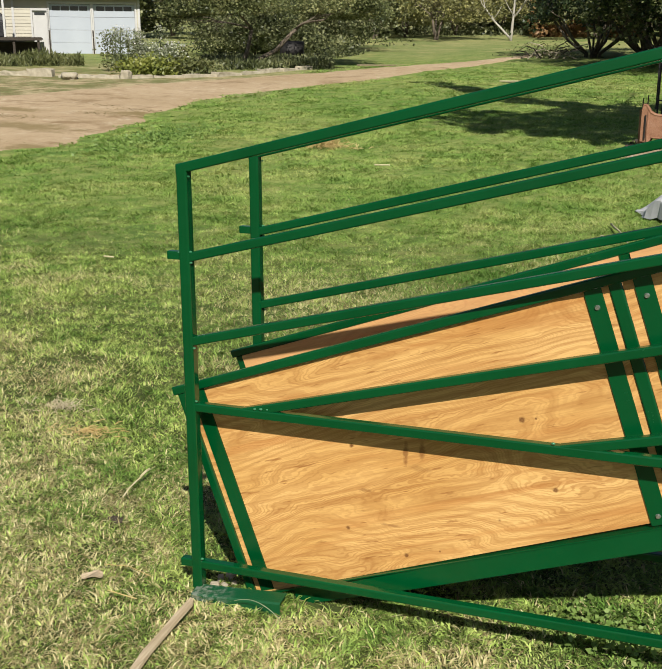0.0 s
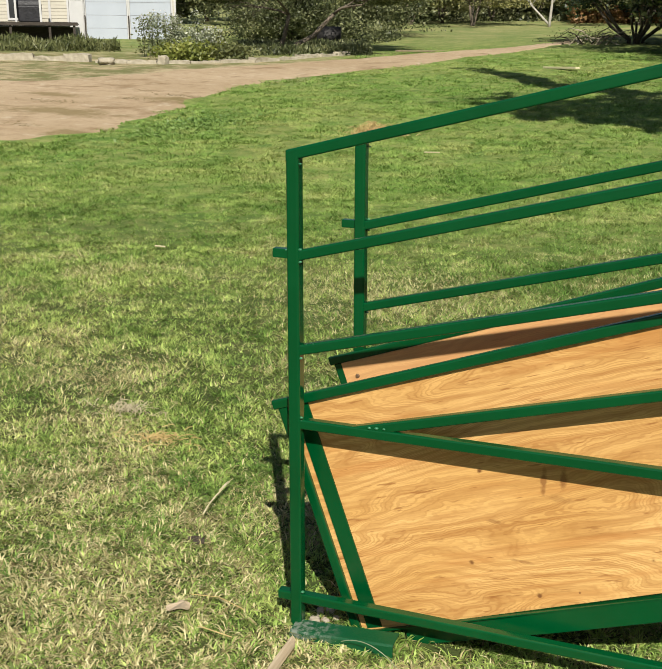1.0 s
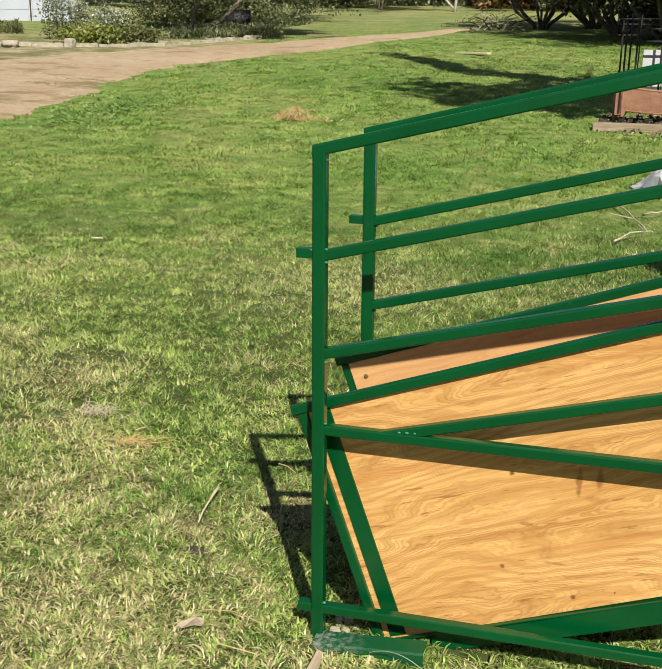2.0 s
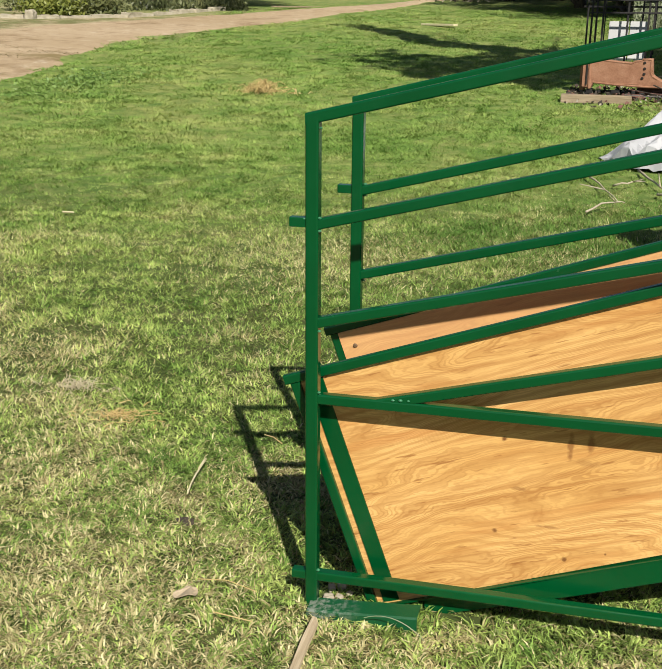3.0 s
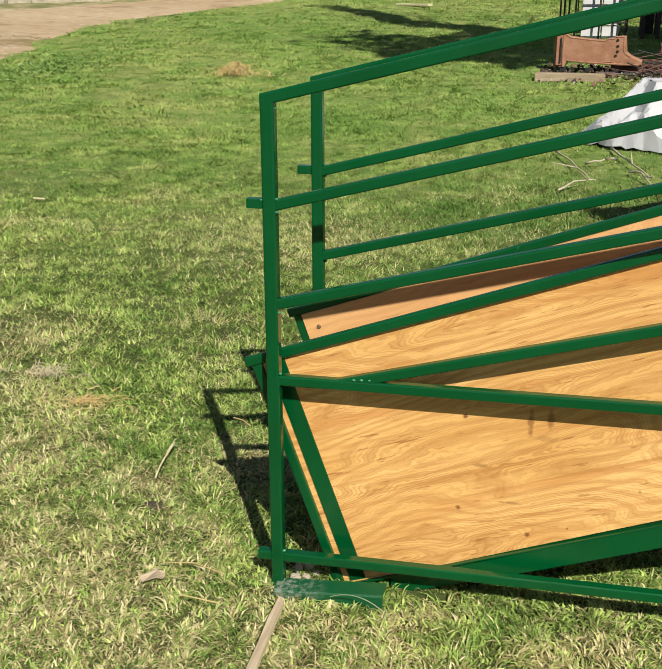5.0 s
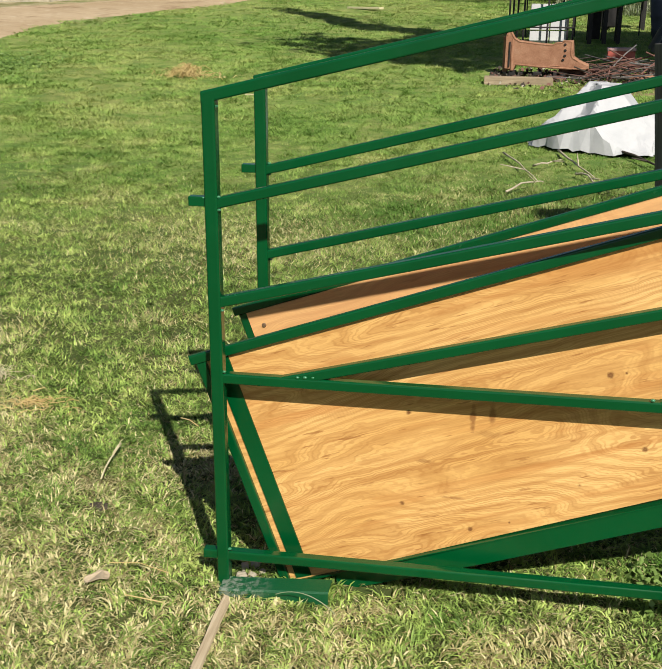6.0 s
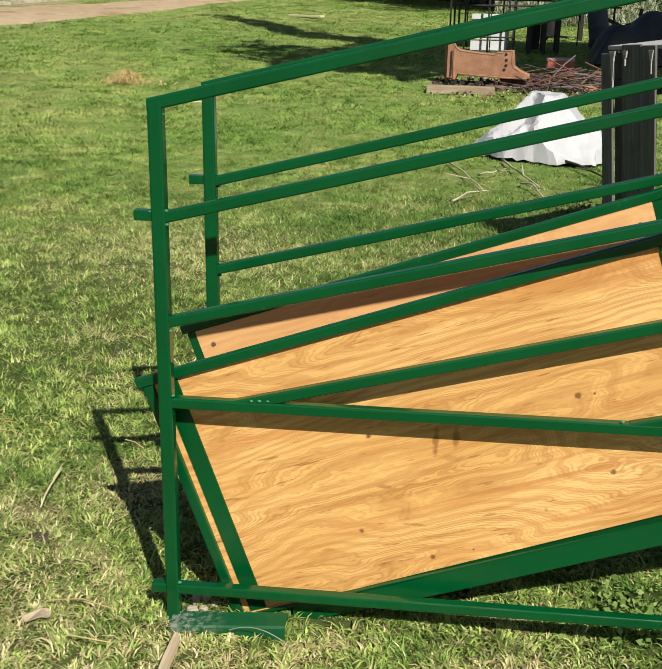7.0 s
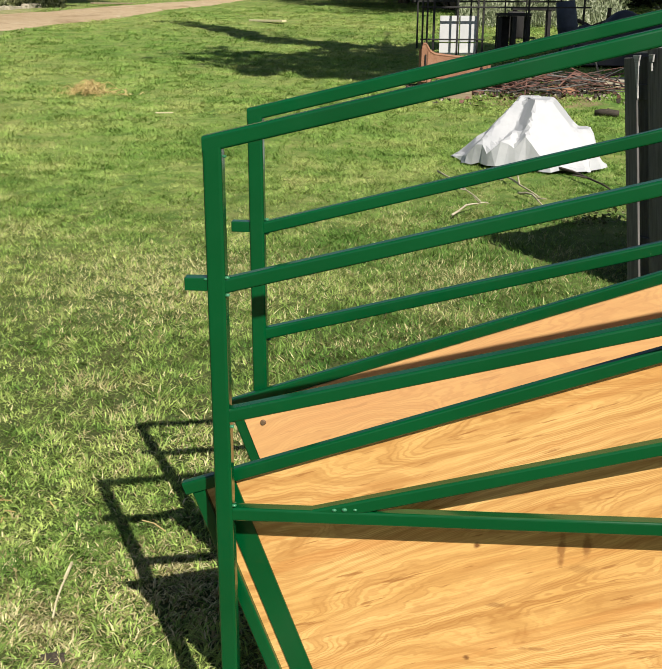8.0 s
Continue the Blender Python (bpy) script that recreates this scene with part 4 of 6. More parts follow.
def build_weeds():
    rng = np.random.default_rng(63)
    n = 7000
    u, w = rng.uniform(0, 1, n), rng.uniform(0, 1, n)
    x = -27.5 + 5.6 * u - 2.6 * w
    y = 26.6 + 4.2 * u + 3.4 * w
    z = np.vectorize(height)(x, y) + rng.uniform(0, 1, n) * (0.3 + 0.25 * np.sin(x * 2.1) * np.sin(y * 1.7 + 1))
    ob = put("weeds", leaf_cloud("weeds", np.stack([x, y, z], -1), 0.05, rng, -1.5, 5.0), LEAF_W)
    tagged(ob, "unmown green weeds before the house", "weeds", kind="stuff")
    n = 4500
    u, w = rng.uniform(0, 1, n), rng.uniform(0, 1, n)
    x = -17.0 + 4.5 * u - 2.0 * w
    y = 31.0 + 2.8 * u + 4.0 * w
    z = np.vectorize(height)(x, y) + rng.uniform(0, 1, n) * 0.35
    ob = put("weeds", leaf_cloud("weeds", np.stack([x, y, z], -1), 0.06, rng, -1.0, 3.5), LEAF_A)
    tagged(ob, "dark shaded weeds under the garden tree", "weeds", kind="stuff")


def stone(where, sx, sy, sz, seed, label, group=""):
    rng = np.random.default_rng(seed)
    bm = bmesh.new()
    bmesh.ops.create_icosphere(bm, subdivisions=3, radius=1.0)
    off = Vector(rng.uniform(-9, 9, 3))
    for v in bm.verts:
        p = v.co.copy()
        for k in range(3):
            p[k] = max(min(p[k], 0.72), -0.72) / 0.72
        p *= 1 + 0.22 * noise.noise(p * 1.3 + off) + 0.06 * noise.noise(p * 4 + off)
        v.co = Vector((p.x * sx, p.y * sy, p.z * sz))
    ob = part("stone", bm, STONE, smooth=True)
    ob.matrix_basis = Matrix.Translation(where) @ Matrix.Rotation(rng.uniform(0, 6), 4, "Z")
    return tagged(ob, label, "stone", group)


def build_kerb():
    """A row of pale stones and timbers that edges the garden."""
    rng = np.random.default_rng(64)
    line = [(-25.5, 23.2), (-21.8, 25.4), (-19.6, 26.0), (-17.3, 26.4), (-15.1, 28.6), (-14.2, 31.0), (-13.6, 33.9)]
    k = 0
    for (x0, y0), (x1, y1) in zip(line, line[1:]):
        d = math.hypot(x1 - x0, y1 - y0)
        n = max(1, round(d / 1.15))
        for j in range(n):
            u = (j + 0.5) / n
            x, y = x0 + (x1 - x0) * u + rng.uniform(-0.08, 0.08), y0 + (y1 - y0) * u + rng.uniform(-0.08, 0.08)
            bm = bmesh.new()
            half = rng.uniform(0.42, 0.66)
            box(bm, -half, half, -0.16, 0.16, -0.10, rng.uniform(0.14, 0.27) if x < -19 else rng.uniform(0.05, 0.13))
            bmesh.ops.subdivide_edges(bm, edges=[e for e in bm.edges if e.calc_length() > 0.5], cuts=7)
            bmesh.ops.subdivide_edges(bm, edges=[e for e in bm.edges if e.calc_length() > 0.2], cuts=2)
            for v in bm.verts:
                v.co += Vector(noise.noise_vector(v.co * 2.3 + Vector((k, 0, 0)))) * 0.07 + Vector(noise.noise_vector(v.co * 9 + Vector((k, 0, 0)))) * 0.03
            ob = part("edging_block", bm, STONE)
            ob.matrix_basis = Matrix.Translation(on(x, y)) @ Matrix.Rotation(math.atan2(y1 - y0, x1 - x0) + rng.uniform(-0.06, 0.06), 4, "Z")
            tagged(ob, "pale rough edging block along the garden bed", "edging", "garden edging blocks")
            k += 1


def build_drive_weeds():
    rng = np.random.default_rng(66)
    for x, y, sx, sy, n in ((-13.2, 15.6, 0.8, 0.35, 420), (-12.1, 16.9, 0.5, 0.2, 200), (-11.6, 18.0, 0.6, 0.2, 260), (-11.2, 12.2, 0.5, 0.2, 160), (-12.7, 18.6, 0.4, 0.15, 120)):
        px, py = x + rng.normal(size=n) * sx * 0.6, y + rng.normal(size=n) * sy * 0.6
        z = np.vectorize(height)(px, py) + 0.035 + rng.uniform(0, 0.05, n)
        ob = put("dry_weeds", leaf_cloud("dry_weeds", np.stack([px, py, z - 0.026], -1), 0.014, rng, 0.9, 3.0), LEAF_DRY)
        tagged(ob, "flat brown dry weeds on the dirt driveway", "weeds", kind="stuff")


def build_bin_weeds():
    rng = np.random.default_rng(67)
    n = 500
    x, y = rng.uniform(1.45, 2.5, n), 6.55 + rng.normal(size=n) * 0.16
    z = rng.uniform(0.02, 1, n) ** 1.4 * (0.08 + 0.04 * np.sin(x * 7) * np.sin(y * 6))
    ob = put("weeds", leaf_cloud("weeds", np.stack([x, y, z], -1), 0.024, rng, 0.2, 2.0), LEAF_W)
    tagged(ob, "leafy weeds in the shade of the plank bin", "weeds", kind="stuff")


build_bin_weeds()


def build_plantain():
    rng = np.random.default_rng(68)
    n = 1100
    x, y = -8.6 + rng.normal(size=n) * 0.38, 13.9 + rng.normal(size=n) * 1.1
    z = np.vectorize(height)(x, y) + rng.uniform(0.01, 0.09, n)
    ob = put("weeds", leaf_cloud("weeds", np.stack([x, y, z], -1), 0.034, rng, 0.5, 1.8), LEAF_P)
    tagged(ob, "broad-leaved green weeds at the driveway's edge", "weeds", kind="stuff")


build_plantain()
build_drive_weeds()
build_tall_flowers()
build_low_plants()
build_weeds()
build_kerb()
stone(on(-17.2, 26.4, 0.10), 0.16, 0.15, 0.17, 5, "upright pale boulder at the garden edge")
stone(on(-18.9, 25.6, 0.06), 0.6, 0.25, 0.13, 6, "long flat pale boulder beside the driveway")


def build_garden_items():
    barrel = thing("drum", Matrix.Translation(on(-16.0, 37.6, 0.42)) @ Matrix.Rotation(radians(20), 4, "Z"), "dark weathered drum lying under the tree", "drum")
    bm = bmesh.new()
    prof = [(-0.5, 0.36), (-0.49, 0.42), (-0.2, 0.43), (-0.17, 0.45), (-0.14, 0.43), (0.14, 0.43), (0.17, 0.45), (0.2, 0.43), (0.49, 0.42), (0.5, 0.36)]
    prism(bm, [[(x, r * math.cos(a), r * math.sin(a)) for a in (2 * math.pi * k / 20 for k in range(20))] for x, r in prof])
    part("body", bm, BLACKIRON, barrel, smooth=True)
    pipe = bmesh.new()
    limb(pipe, [(-0.55, 0, 0.55), (-0.2, 0, 0.46), (0.6, 0, 0.38)], [0.05, 0.05, 0.05], 8)
    ob = part("pipe", pipe, TRIM)
    ob.matrix_basis = Matrix.Translation(on(-18.6, 32.0)) @ Matrix.Rotation(radians(30), 4, "Z")
    tagged(ob, "white plastic pipe lying across the plants", "pipe")
    plank = boxed(-1.6, 1.6, -0.08, 0.08, 0.02, 0.07, bevel=0.01)
    ob = part("plank", plank, PALEWOOD)
    ob.matrix_basis = Matrix.Translation(on(-11.3, 36.0)) @ Matrix.Rotation(radians(70), 4, "Z")
    tagged(ob, "long pale plank lying by the driveway", "plank")
    plank = boxed(-0.75, 0.75, -0.09, 0.09, 0.03, 0.09, bevel=0.01)
    ob = part("plank", plank, HUSK)
    ob.matrix_basis = Matrix.Translation(on(-4.6, 29.2)) @ Matrix.Rotation(radians(-38), 4, "Z")
    tagged(ob, "pale plank lying on the far lawn", "plank")


build_garden_items()


# ---- the house ----
def build_house():
    right = Vector((0.819, 0.573, 0))
    back = Vector((-0.573, 0.819, 0))
    corner = Vector((-24.85, 39.75, 2.33))
    m = Matrix(((right.x, back.x, 0, corner.x), (right.y, back.y, 0, corner.y), (0, 0, 1, corner.z), (0, 0, 0, 1))) @ Matrix.Diagonal((0.88, 1, 1, 1))
    house = thing("house", m, "cream-sided house with two white garage doors", "house")
    L, D, H = -14.0, 7.0, 2.66
    # wall with through openings, of lapped boards
    holes = [(-2.45, -0.28, 0.0, 2.34), (-4.75, -2.62, 0.0, 2.34), (-5.62, -4.88, 0.0, 2.02)]
    wall = bmesh.new()
    z = -0.5
    while z < H:
        z1 = min(z + 0.15, H)
        cuts = [(L, 0.0)]
        for x0, x1, h0, h1 in holes:
            if z < h1 - 0.01 and z1 > h0 + 0.01:
                cuts = [q for a, b in cuts for q in ((a, min(b, x0)), (max(a, x1), b)) if q[1] - q[0] > 0.01]
        for a, b in cuts:
            prism(wall, [[(x, 0.0, z1), (x, -0.012, z1), (x, -0.03, z), (x, 0.0, z)] for x in (a, b)])
        z = z1
    for a, b, z0, z1 in ((L, -5.62, -0.5, H), (-5.62, -4.88, 2.02, H), (-4.88, -4.75, -0.5, H), (-4.75, -2.62, 2.34, H), (-2.62, -2.45, -0.5, H), (-2.45, -0.28, 2.34, H), (-0.28, 0.0, -0.5, H)):
        box(wall, a, b, 0.001, 0.16, z0, z1)
    box(wall, -0.16, 0.0, 0.161, D, -0.5, H)
    box(wall, L, L + 0.16, 0.161, D, -0.5, H)
    box(wall, L + 0.161, -0.161, D - 0.16, D, -0.5, H)
    part("wall", wall, SIDING, house)
    for x0, x1, h0, h1 in holes:
        trim = bmesh.new()
        box(trim, x0 - 0.1, x0, -0.045, 0.1, h0, h1 + 0.1, 0.005)
        box(trim, x1, x1 + 0.1, -0.045, 0.1, h0, h1 + 0.1, 0.005)
        box(trim, x0 + 0.001, x1 - 0.001, -0.044, 0.1, h1, h1 + 0.1, 0.005)
        part("trim", trim, TRIM, house)
    for x0, x1, h0, h1 in holes[:2]:
        door = bmesh.new()
        n = 4
        for k in range(n):
            a, b = h1 * k / n, h1 * (k + 1) / n - 0.012
            box(door, x0 + 0.005, x1 - 0.005, 0.05, 0.09, a, b, 0.008)
        leaf = part("garage_door", door, DOORWHITE, house, "closed white sectional garage door")
        for q in range(4):
            a = x0 + 0.12 + q * (x1 - x0 - 0.24) / 4
            part("pane", boxed(a + 0.03, a + (x1 - x0 - 0.24) / 4 - 0.03, 0.042, 0.0505, h1 - 0.30, h1 - 0.10, bevel=0.003), PANE, leaf, "dark glass pane")
    entry = part("door", boxed(-5.61, -4.89, 0.05, 0.09, 0.0, 2.01, bevel=0.006), TRIM, house, "closed white entrance door")
    part("pane", boxed(-5.52, -4.98, 0.043, 0.049, 1.82, 1.94), PANE, entry)
    for x in (-0.06, -6.6):
        part("corner_board", boxed(x - 0.06, x + 0.06, -0.05, -0.031, -0.5, H, bevel=0.004), TRIM, house)
    for x in (-2.535, -4.81):
        part("bumper_post", boxed(x - 0.035, x + 0.035, -0.14, -0.07, -0.4, 1.15, bevel=0.008), DARKWOOD, house)
    # roof
    roof = bmesh.new()
    prism(roof, [[(x, -0.5, H - 0.1), (x, D / 2, H + 2.0), (x, D + 0.5, H - 0.1), (x, D + 0.5, H + 0.08), (x, D / 2, H + 2.2), (x, -0.5, H + 0.08)] for x in (L - 0.4, 0.4)])
    part("roof", roof, ROOFING, house)
    # windows of the front
    for x in (-8.2, -10.6):
        w = bmesh.new()
        for a, b, c, d in ((x - 0.55, x + 0.55, 0.9, 1.0), (x - 0.55, x + 0.55, 2.0, 2.1), (x - 0.55, x - 0.45, 1.001, 1.999), (x + 0.45, x + 0.55, 1.001, 1.999)):
            box(w, a, b, -0.06, -0.031, c, d, 0.004)
        f = part("window_frame", w, TRIM, house)
        part("pane", boxed(x - 0.449, x + 0.449, -0.045, -0.035, 1.001, 1.999), PANE, f)
    # deck and its rail
    deck = thing("deck", m, "dark wooden porch deck with posts along the house", "deck")
    for k in range(14):
        part("board", boxed(-10.5 - 0.0, -5.15, -2.4 + 0.165 * k, -2.4 + 0.165 * k + 0.155, 0.72, 0.76, bevel=0.004), DARKWOOD, deck)
    part("fascia", boxed(-10.5, -5.12, -2.45, -2.41, 0.62, 0.765, bevel=0.005), DARKWOOD, deck)
    for x in (-5.3, -6.5, -8.4, -10.3):
        part("post", boxed(x - 0.06, x + 0.06, -2.38, -2.26, -1.3, 0.715), DARKWOOD, deck)
    part("skirt", boxed(-10.5, -5.4, -0.9, -0.86, -1.2, 0.6), DARKWOOD, deck)
    for x in (-6.9, -8.1):
        part("roof_post", boxed(x - 0.05, x + 0.05, -2.3, -2.2, 0.765, 3.0), TRIM, deck)
    grill = thing("grill", m @ Matrix.Translation((-7.5, -1.4, 0.765)), "covered black grill standing on the deck", "grill")
    g = bmesh.new()
    prism(g, [[(sx * r, sy * r * 0.7, z) for sx, sy in ((-1, -1), (1, -1), (1, 1), (-1, 1))] for z, r in ((0, 0.55), (0.7, 0.6), (0.95, 0.55), (1.1, 0.35))])
    bmesh.ops.bevel(g, geom=g.edges[:], offset=0.05, segments=2, affect="EDGES")
    part("cover", g, BLACKSHEET, grill)


build_house()


# ---- the yard's clutter ----
def build_hay(where, seed, n, spread, label, material=STRAW, tall=0.12, name="hay_heap", thin=1.0, arch=0.08):
    """A loose heap of thin curved stalks, in one mesh."""
    rng = np.random.default_rng(seed)
    bm = bmesh.new()
    for _ in range(n):
        a = rng.uniform(0, math.pi * 2)
        r = abs(rng.normal()) * spread * 0.55
        p = Vector((math.cos(a) * r * 1.4, math.sin(a) * r * 0.8, rng.uniform(0.01, tall) * max(0.15, 1 - r / spread)))
        b = rng.uniform(0, math.pi * 2)
        l = rng.uniform(0.12, 0.4) * spread * 1.3
        d = Vector((math.cos(b), math.sin(b), rng.normal() * 0.12 * min(1.0, arch * 12))) * l
        mid = p + d / 2 + Vector((0, 0, rng.uniform(0, arch)))
        limb(bm, [p, mid, p + d], [0.006 * thin, 0.006 * thin, 0.004 * thin], 3)
    ob = part(name, bm, material)
    ob.matrix_basis = Matrix.Translation(where)
    return tagged(ob, label, "hay", kind="stuff")


build_hay(on(-5.1, 14.15), 71, 260, 0.42, "small loose heap of golden hay on the lawn", tall=0.22)


def build_rusty_iron():
    t = thing("scrap_casting", Matrix.Translation(on(0.80, 15.6)) @ Matrix.Rotation(radians(-4), 4, "Z") @ Matrix.Diagonal((0.9, 0.9, 0.80, 1)), "large rusty cast iron machine part on a timber", "scrap iron")
    outline = [(-0.60, 0.03), (-0.57, 0.40), (-0.60, 0.78), (-0.58, 0.86), (-0.53, 0.85), (-0.45, 0.70), (-0.36, 0.645), (0.0, 0.60), (0.30, 0.575), (0.36, 0.62), (0.48, 0.63), (0.50, 0.67), (0.66, 0.66), (0.66, 0.40), (0.70, 0.31), (0.80, 0.25),
               (0.97, 0.17), (0.99, 0.06), (0.60, 0.07), (0.0, 0.10), (-0.38, 0.14), (-0.43, 0.02)]
    bm = bmesh.new()
    top, low = outline[2:17], [outline[0], outline[21], outline[20], outline[19], outline[18], outline[17]]
    body = []
    for x in sorted({round(p[0], 3) for p in top + low} | {0.667}):
        h = np.interp(x, [p[0] + 0.001 * k for k, p in enumerate(top)], [p[1] for p in top]) + 0.12
        g = np.interp(x, [p[0] for p in low], [p[1] for p in low]) + 0.12
        e = min(0.03, (h - g) * 0.3)
        body.append([(x, -0.13, h), (x, -0.16, h - e), (x, -0.16, g + e), (x, -0.13, g), (x, 0.13, g), (x, 0.16, g + e), (x, 0.16, h - e), (x, 0.13, h)])
    prism(bm, body)
    bmesh.ops.recalc_face_normals(bm, faces=bm.faces)
    part("body", bm, RUST, t)
    flange = bmesh.new()
    limb(flange, [(-0.605, 0, 0.10), (-0.61, 0, 0.84)], [0.055, 0.055], 10)
    part("flange", flange, RUST, t)
    # no real opening: a black strip paints the shade between the flanges
    part("slot", boxed(-0.535, -0.505, -0.185, -0.163, 0.22, 0.74, bevel=0.005), BLACKIRON, t, "black strip standing for the shaded gap between two flanges")
    lip = bmesh.new()
    limb(lip, [(-0.46, -0.15, 0.14), (-0.475, -0.155, 0.45), (-0.47, -0.15, 0.80)], [0.035, 0.028, 0.024], 8)
    part("flange", lip, RUST, t)
    for x, z in ((-0.62, 1.10), (-0.53, 1.16)):
        pin = bmesh.new()
        limb(pin, [(x, 0.02, 0.80), (x + 0.01, 0.02, z)], [0.014, 0.012], 6)
        part("pin", pin, BLACKIRON, t)
    rim = bmesh.new()
    edge = outline[2:16]
    limb(rim, [(x * 0.97, -0.15, z * 0.97 + 0.12) for x, z in edge], [0.020] * len(edge), 7)
    part("rim", rim, RUST, t)
    foot = bmesh.new()
    limb(foot, [(-0.40, -0.15, 0.27), (0.0, -0.16, 0.235), (0.6, -0.16, 0.205), (0.95, -0.15, 0.20)], [0.020, 0.024, 0.022, 0.018], 7)
    part("rim", foot, RUST, t)
    for x, z in ((0.52, 0.70), (0.53, 0.58), (0.53, 0.47), (0.5, 0.38)):
        h = bmesh.new()
        prism(h, [[(x + r * math.cos(a), y, z + r * math.sin(a)) for a in (2 * math.pi * k / 10 for k in range(10))] for y, r in ((-0.165, 0.028), (-0.180, 0.020))])
        part("bolt", h, BLACKIRON, t)
    slot = boxed(-0.25, 0.45, -0.175, -0.155, 0.245, 0.265, bevel=0.004)
    part("rib", slot, RUST, t)
    for bx, w, h in ((-0.52, 0.12, 0.13), (-0.30, 0.05, 0.10), (-0.05, 0.16, 0.11), (0.33, 0.07, 0.12), (0.47, 0.1, 0.08)):
        part("lug", boxed(bx, bx + w, -0.15, 0.12, 0.0, h, bevel=0.012), BLACKIRON, t)
    timber = bmesh.new()
    box(timber, -0.62, 0.50, -0.14, 0.14, -0.01, 0.12, 0.012)
    for v in timber.verts:
        v.co += Vector(noise.noise_vector(v.co * 3)) * 0.02
    ob = part("timber", timber, PALEWOOD)
    ob.matrix_basis = Matrix.Translation(on(0.58, 14.7)) @ Matrix.Rotation(radians(4), 4, "Z")
    tagged(ob, "short pale weathered timber lying on the grass", "timber")


def build_tarp():
    """A crumpled white sheet thrown over a heap: flat facets between the lumps under it."""
    rng = np.random.default_rng(88)
    rings, spokes = 20, 64
    pts, faces = [(0.0, 0.1)], []
    for k in range(1, rings + 1):
        for q in range(spokes):
            a = 2 * math.pi * (q + 0.5 * (k % 2) + rng.uniform(-0.28, 0.28)) / spokes
            r = (k + rng.uniform(-0.25, 0.25) * (k < rings)) / rings
            rag = 1 + 0.05 * math.sin(5 * a + 1) + 0.035 * math.sin(11 * a) + 0.02 * math.sin(17 * a + 2) + (rng.uniform(-0.03, 0.02) if k == rings else 0.0)
            u, v = math.cos(a) * r * rag, math.sin(a) * r * rag
            pts.append((0.82 * u - 0.10 * v, 0.64 * v - 0.20 * u + 0.02))
    for q in range(spokes):
        faces.append((0, 1 + q, 1 + (q + 1) % spokes))
        for k in range(1, rings):
            i, j = 1 + (k - 1) * spokes, 1 + k * spokes
            n = (q + 1) % spokes
            if k % 2:
                faces += [(i + q, j + n, i + n), (i + q, j + q, j + n)]
            else:
                faces += [(i + q, j + q, i + n), (i + n, j + q, j + n)]
    # each lump is the lowest of its planes, height = c + gx * x + gy * y
    lumps = (
        ((0.77, 0, 0), (0.93, 1.25, -0.22), (0.64, 0.20, 1.15), (0.95, -1.5, 0), (1.25, 0, -1.6)),
        ((0.76, -0.05, 0), (0.76, 1.7, 0.5), (0.98, -0.40, 1.30), (1.02, -1.15, 0.2), (1.25, 0, -1.6)),
        ((0.42, 0.03, 0), (0.80, -0.1, 1.25), (2.9, -3.6, 0.2), (0.55, 1.0, -0.2), (0.8, 0, -1.2)),
        ((0.24, 0.1, 0.1), (0.80, 1.05, 0.0), (0.75, 0.6, 1.25), (0.30, -1.2, 0.5)),
        ((0.36, -0.1, 0.1), (0.40, 1.15, 0.30), (0.86, 0.0, 1.15), (0.60, -1.1, 0.4)),
        ((0.30, 0.1, 0.0), (0.62, 0.9, 0.15), (0.68, 0.25, 1.10), (0.05, -1.3, -0.25)),
        ((0.16, 0.1, 0.0), (0.30, 1.3, 0.2), (0.52, -0.1, 0.85), (0.42, -1.2, 0.2)),
        ((0.30, -0.1, 0.05), (0.02, 1.4, 0.3), (0.70, -0.15, 1.0), (1.3, -1.9, 0.2)))
    verts = []
    for k, (x, y) in enumerate(pts):
        z = max(min(c + gx * x + gy * y for c, gx, gy in planes) for planes in lumps)
        p = Vector((x * 3.2, y * 3.2, 0.7))
        z = max(z, 0.05) + 0.012 * noise.noise(p * 1.4) + 0.004 * noise.noise(p * 4.0)
        if k > (rings - 1) * spokes:
            z = 0.008 + 0.04 * rng.uniform(0, 1) ** 3
        verts.append((x, y, z))
    me = fast_mesh("plastic_sheet", np.array(verts), np.array(faces))
    me.shade_flat()
    ob = put("plastic_sheet", me, TARP, smooth=False)
    sol = ob.modifiers.new("thickness", "SOLIDIFY")
    sol.thickness = 0.004
    ob.matrix_basis = Matrix.Translation(on(1.52, 9.38)) @ Matrix.Diagonal((1, 1, 0.95, 1))
    tagged(ob, "crumpled white plastic sheet heaped on the grass", "plastic sheet")


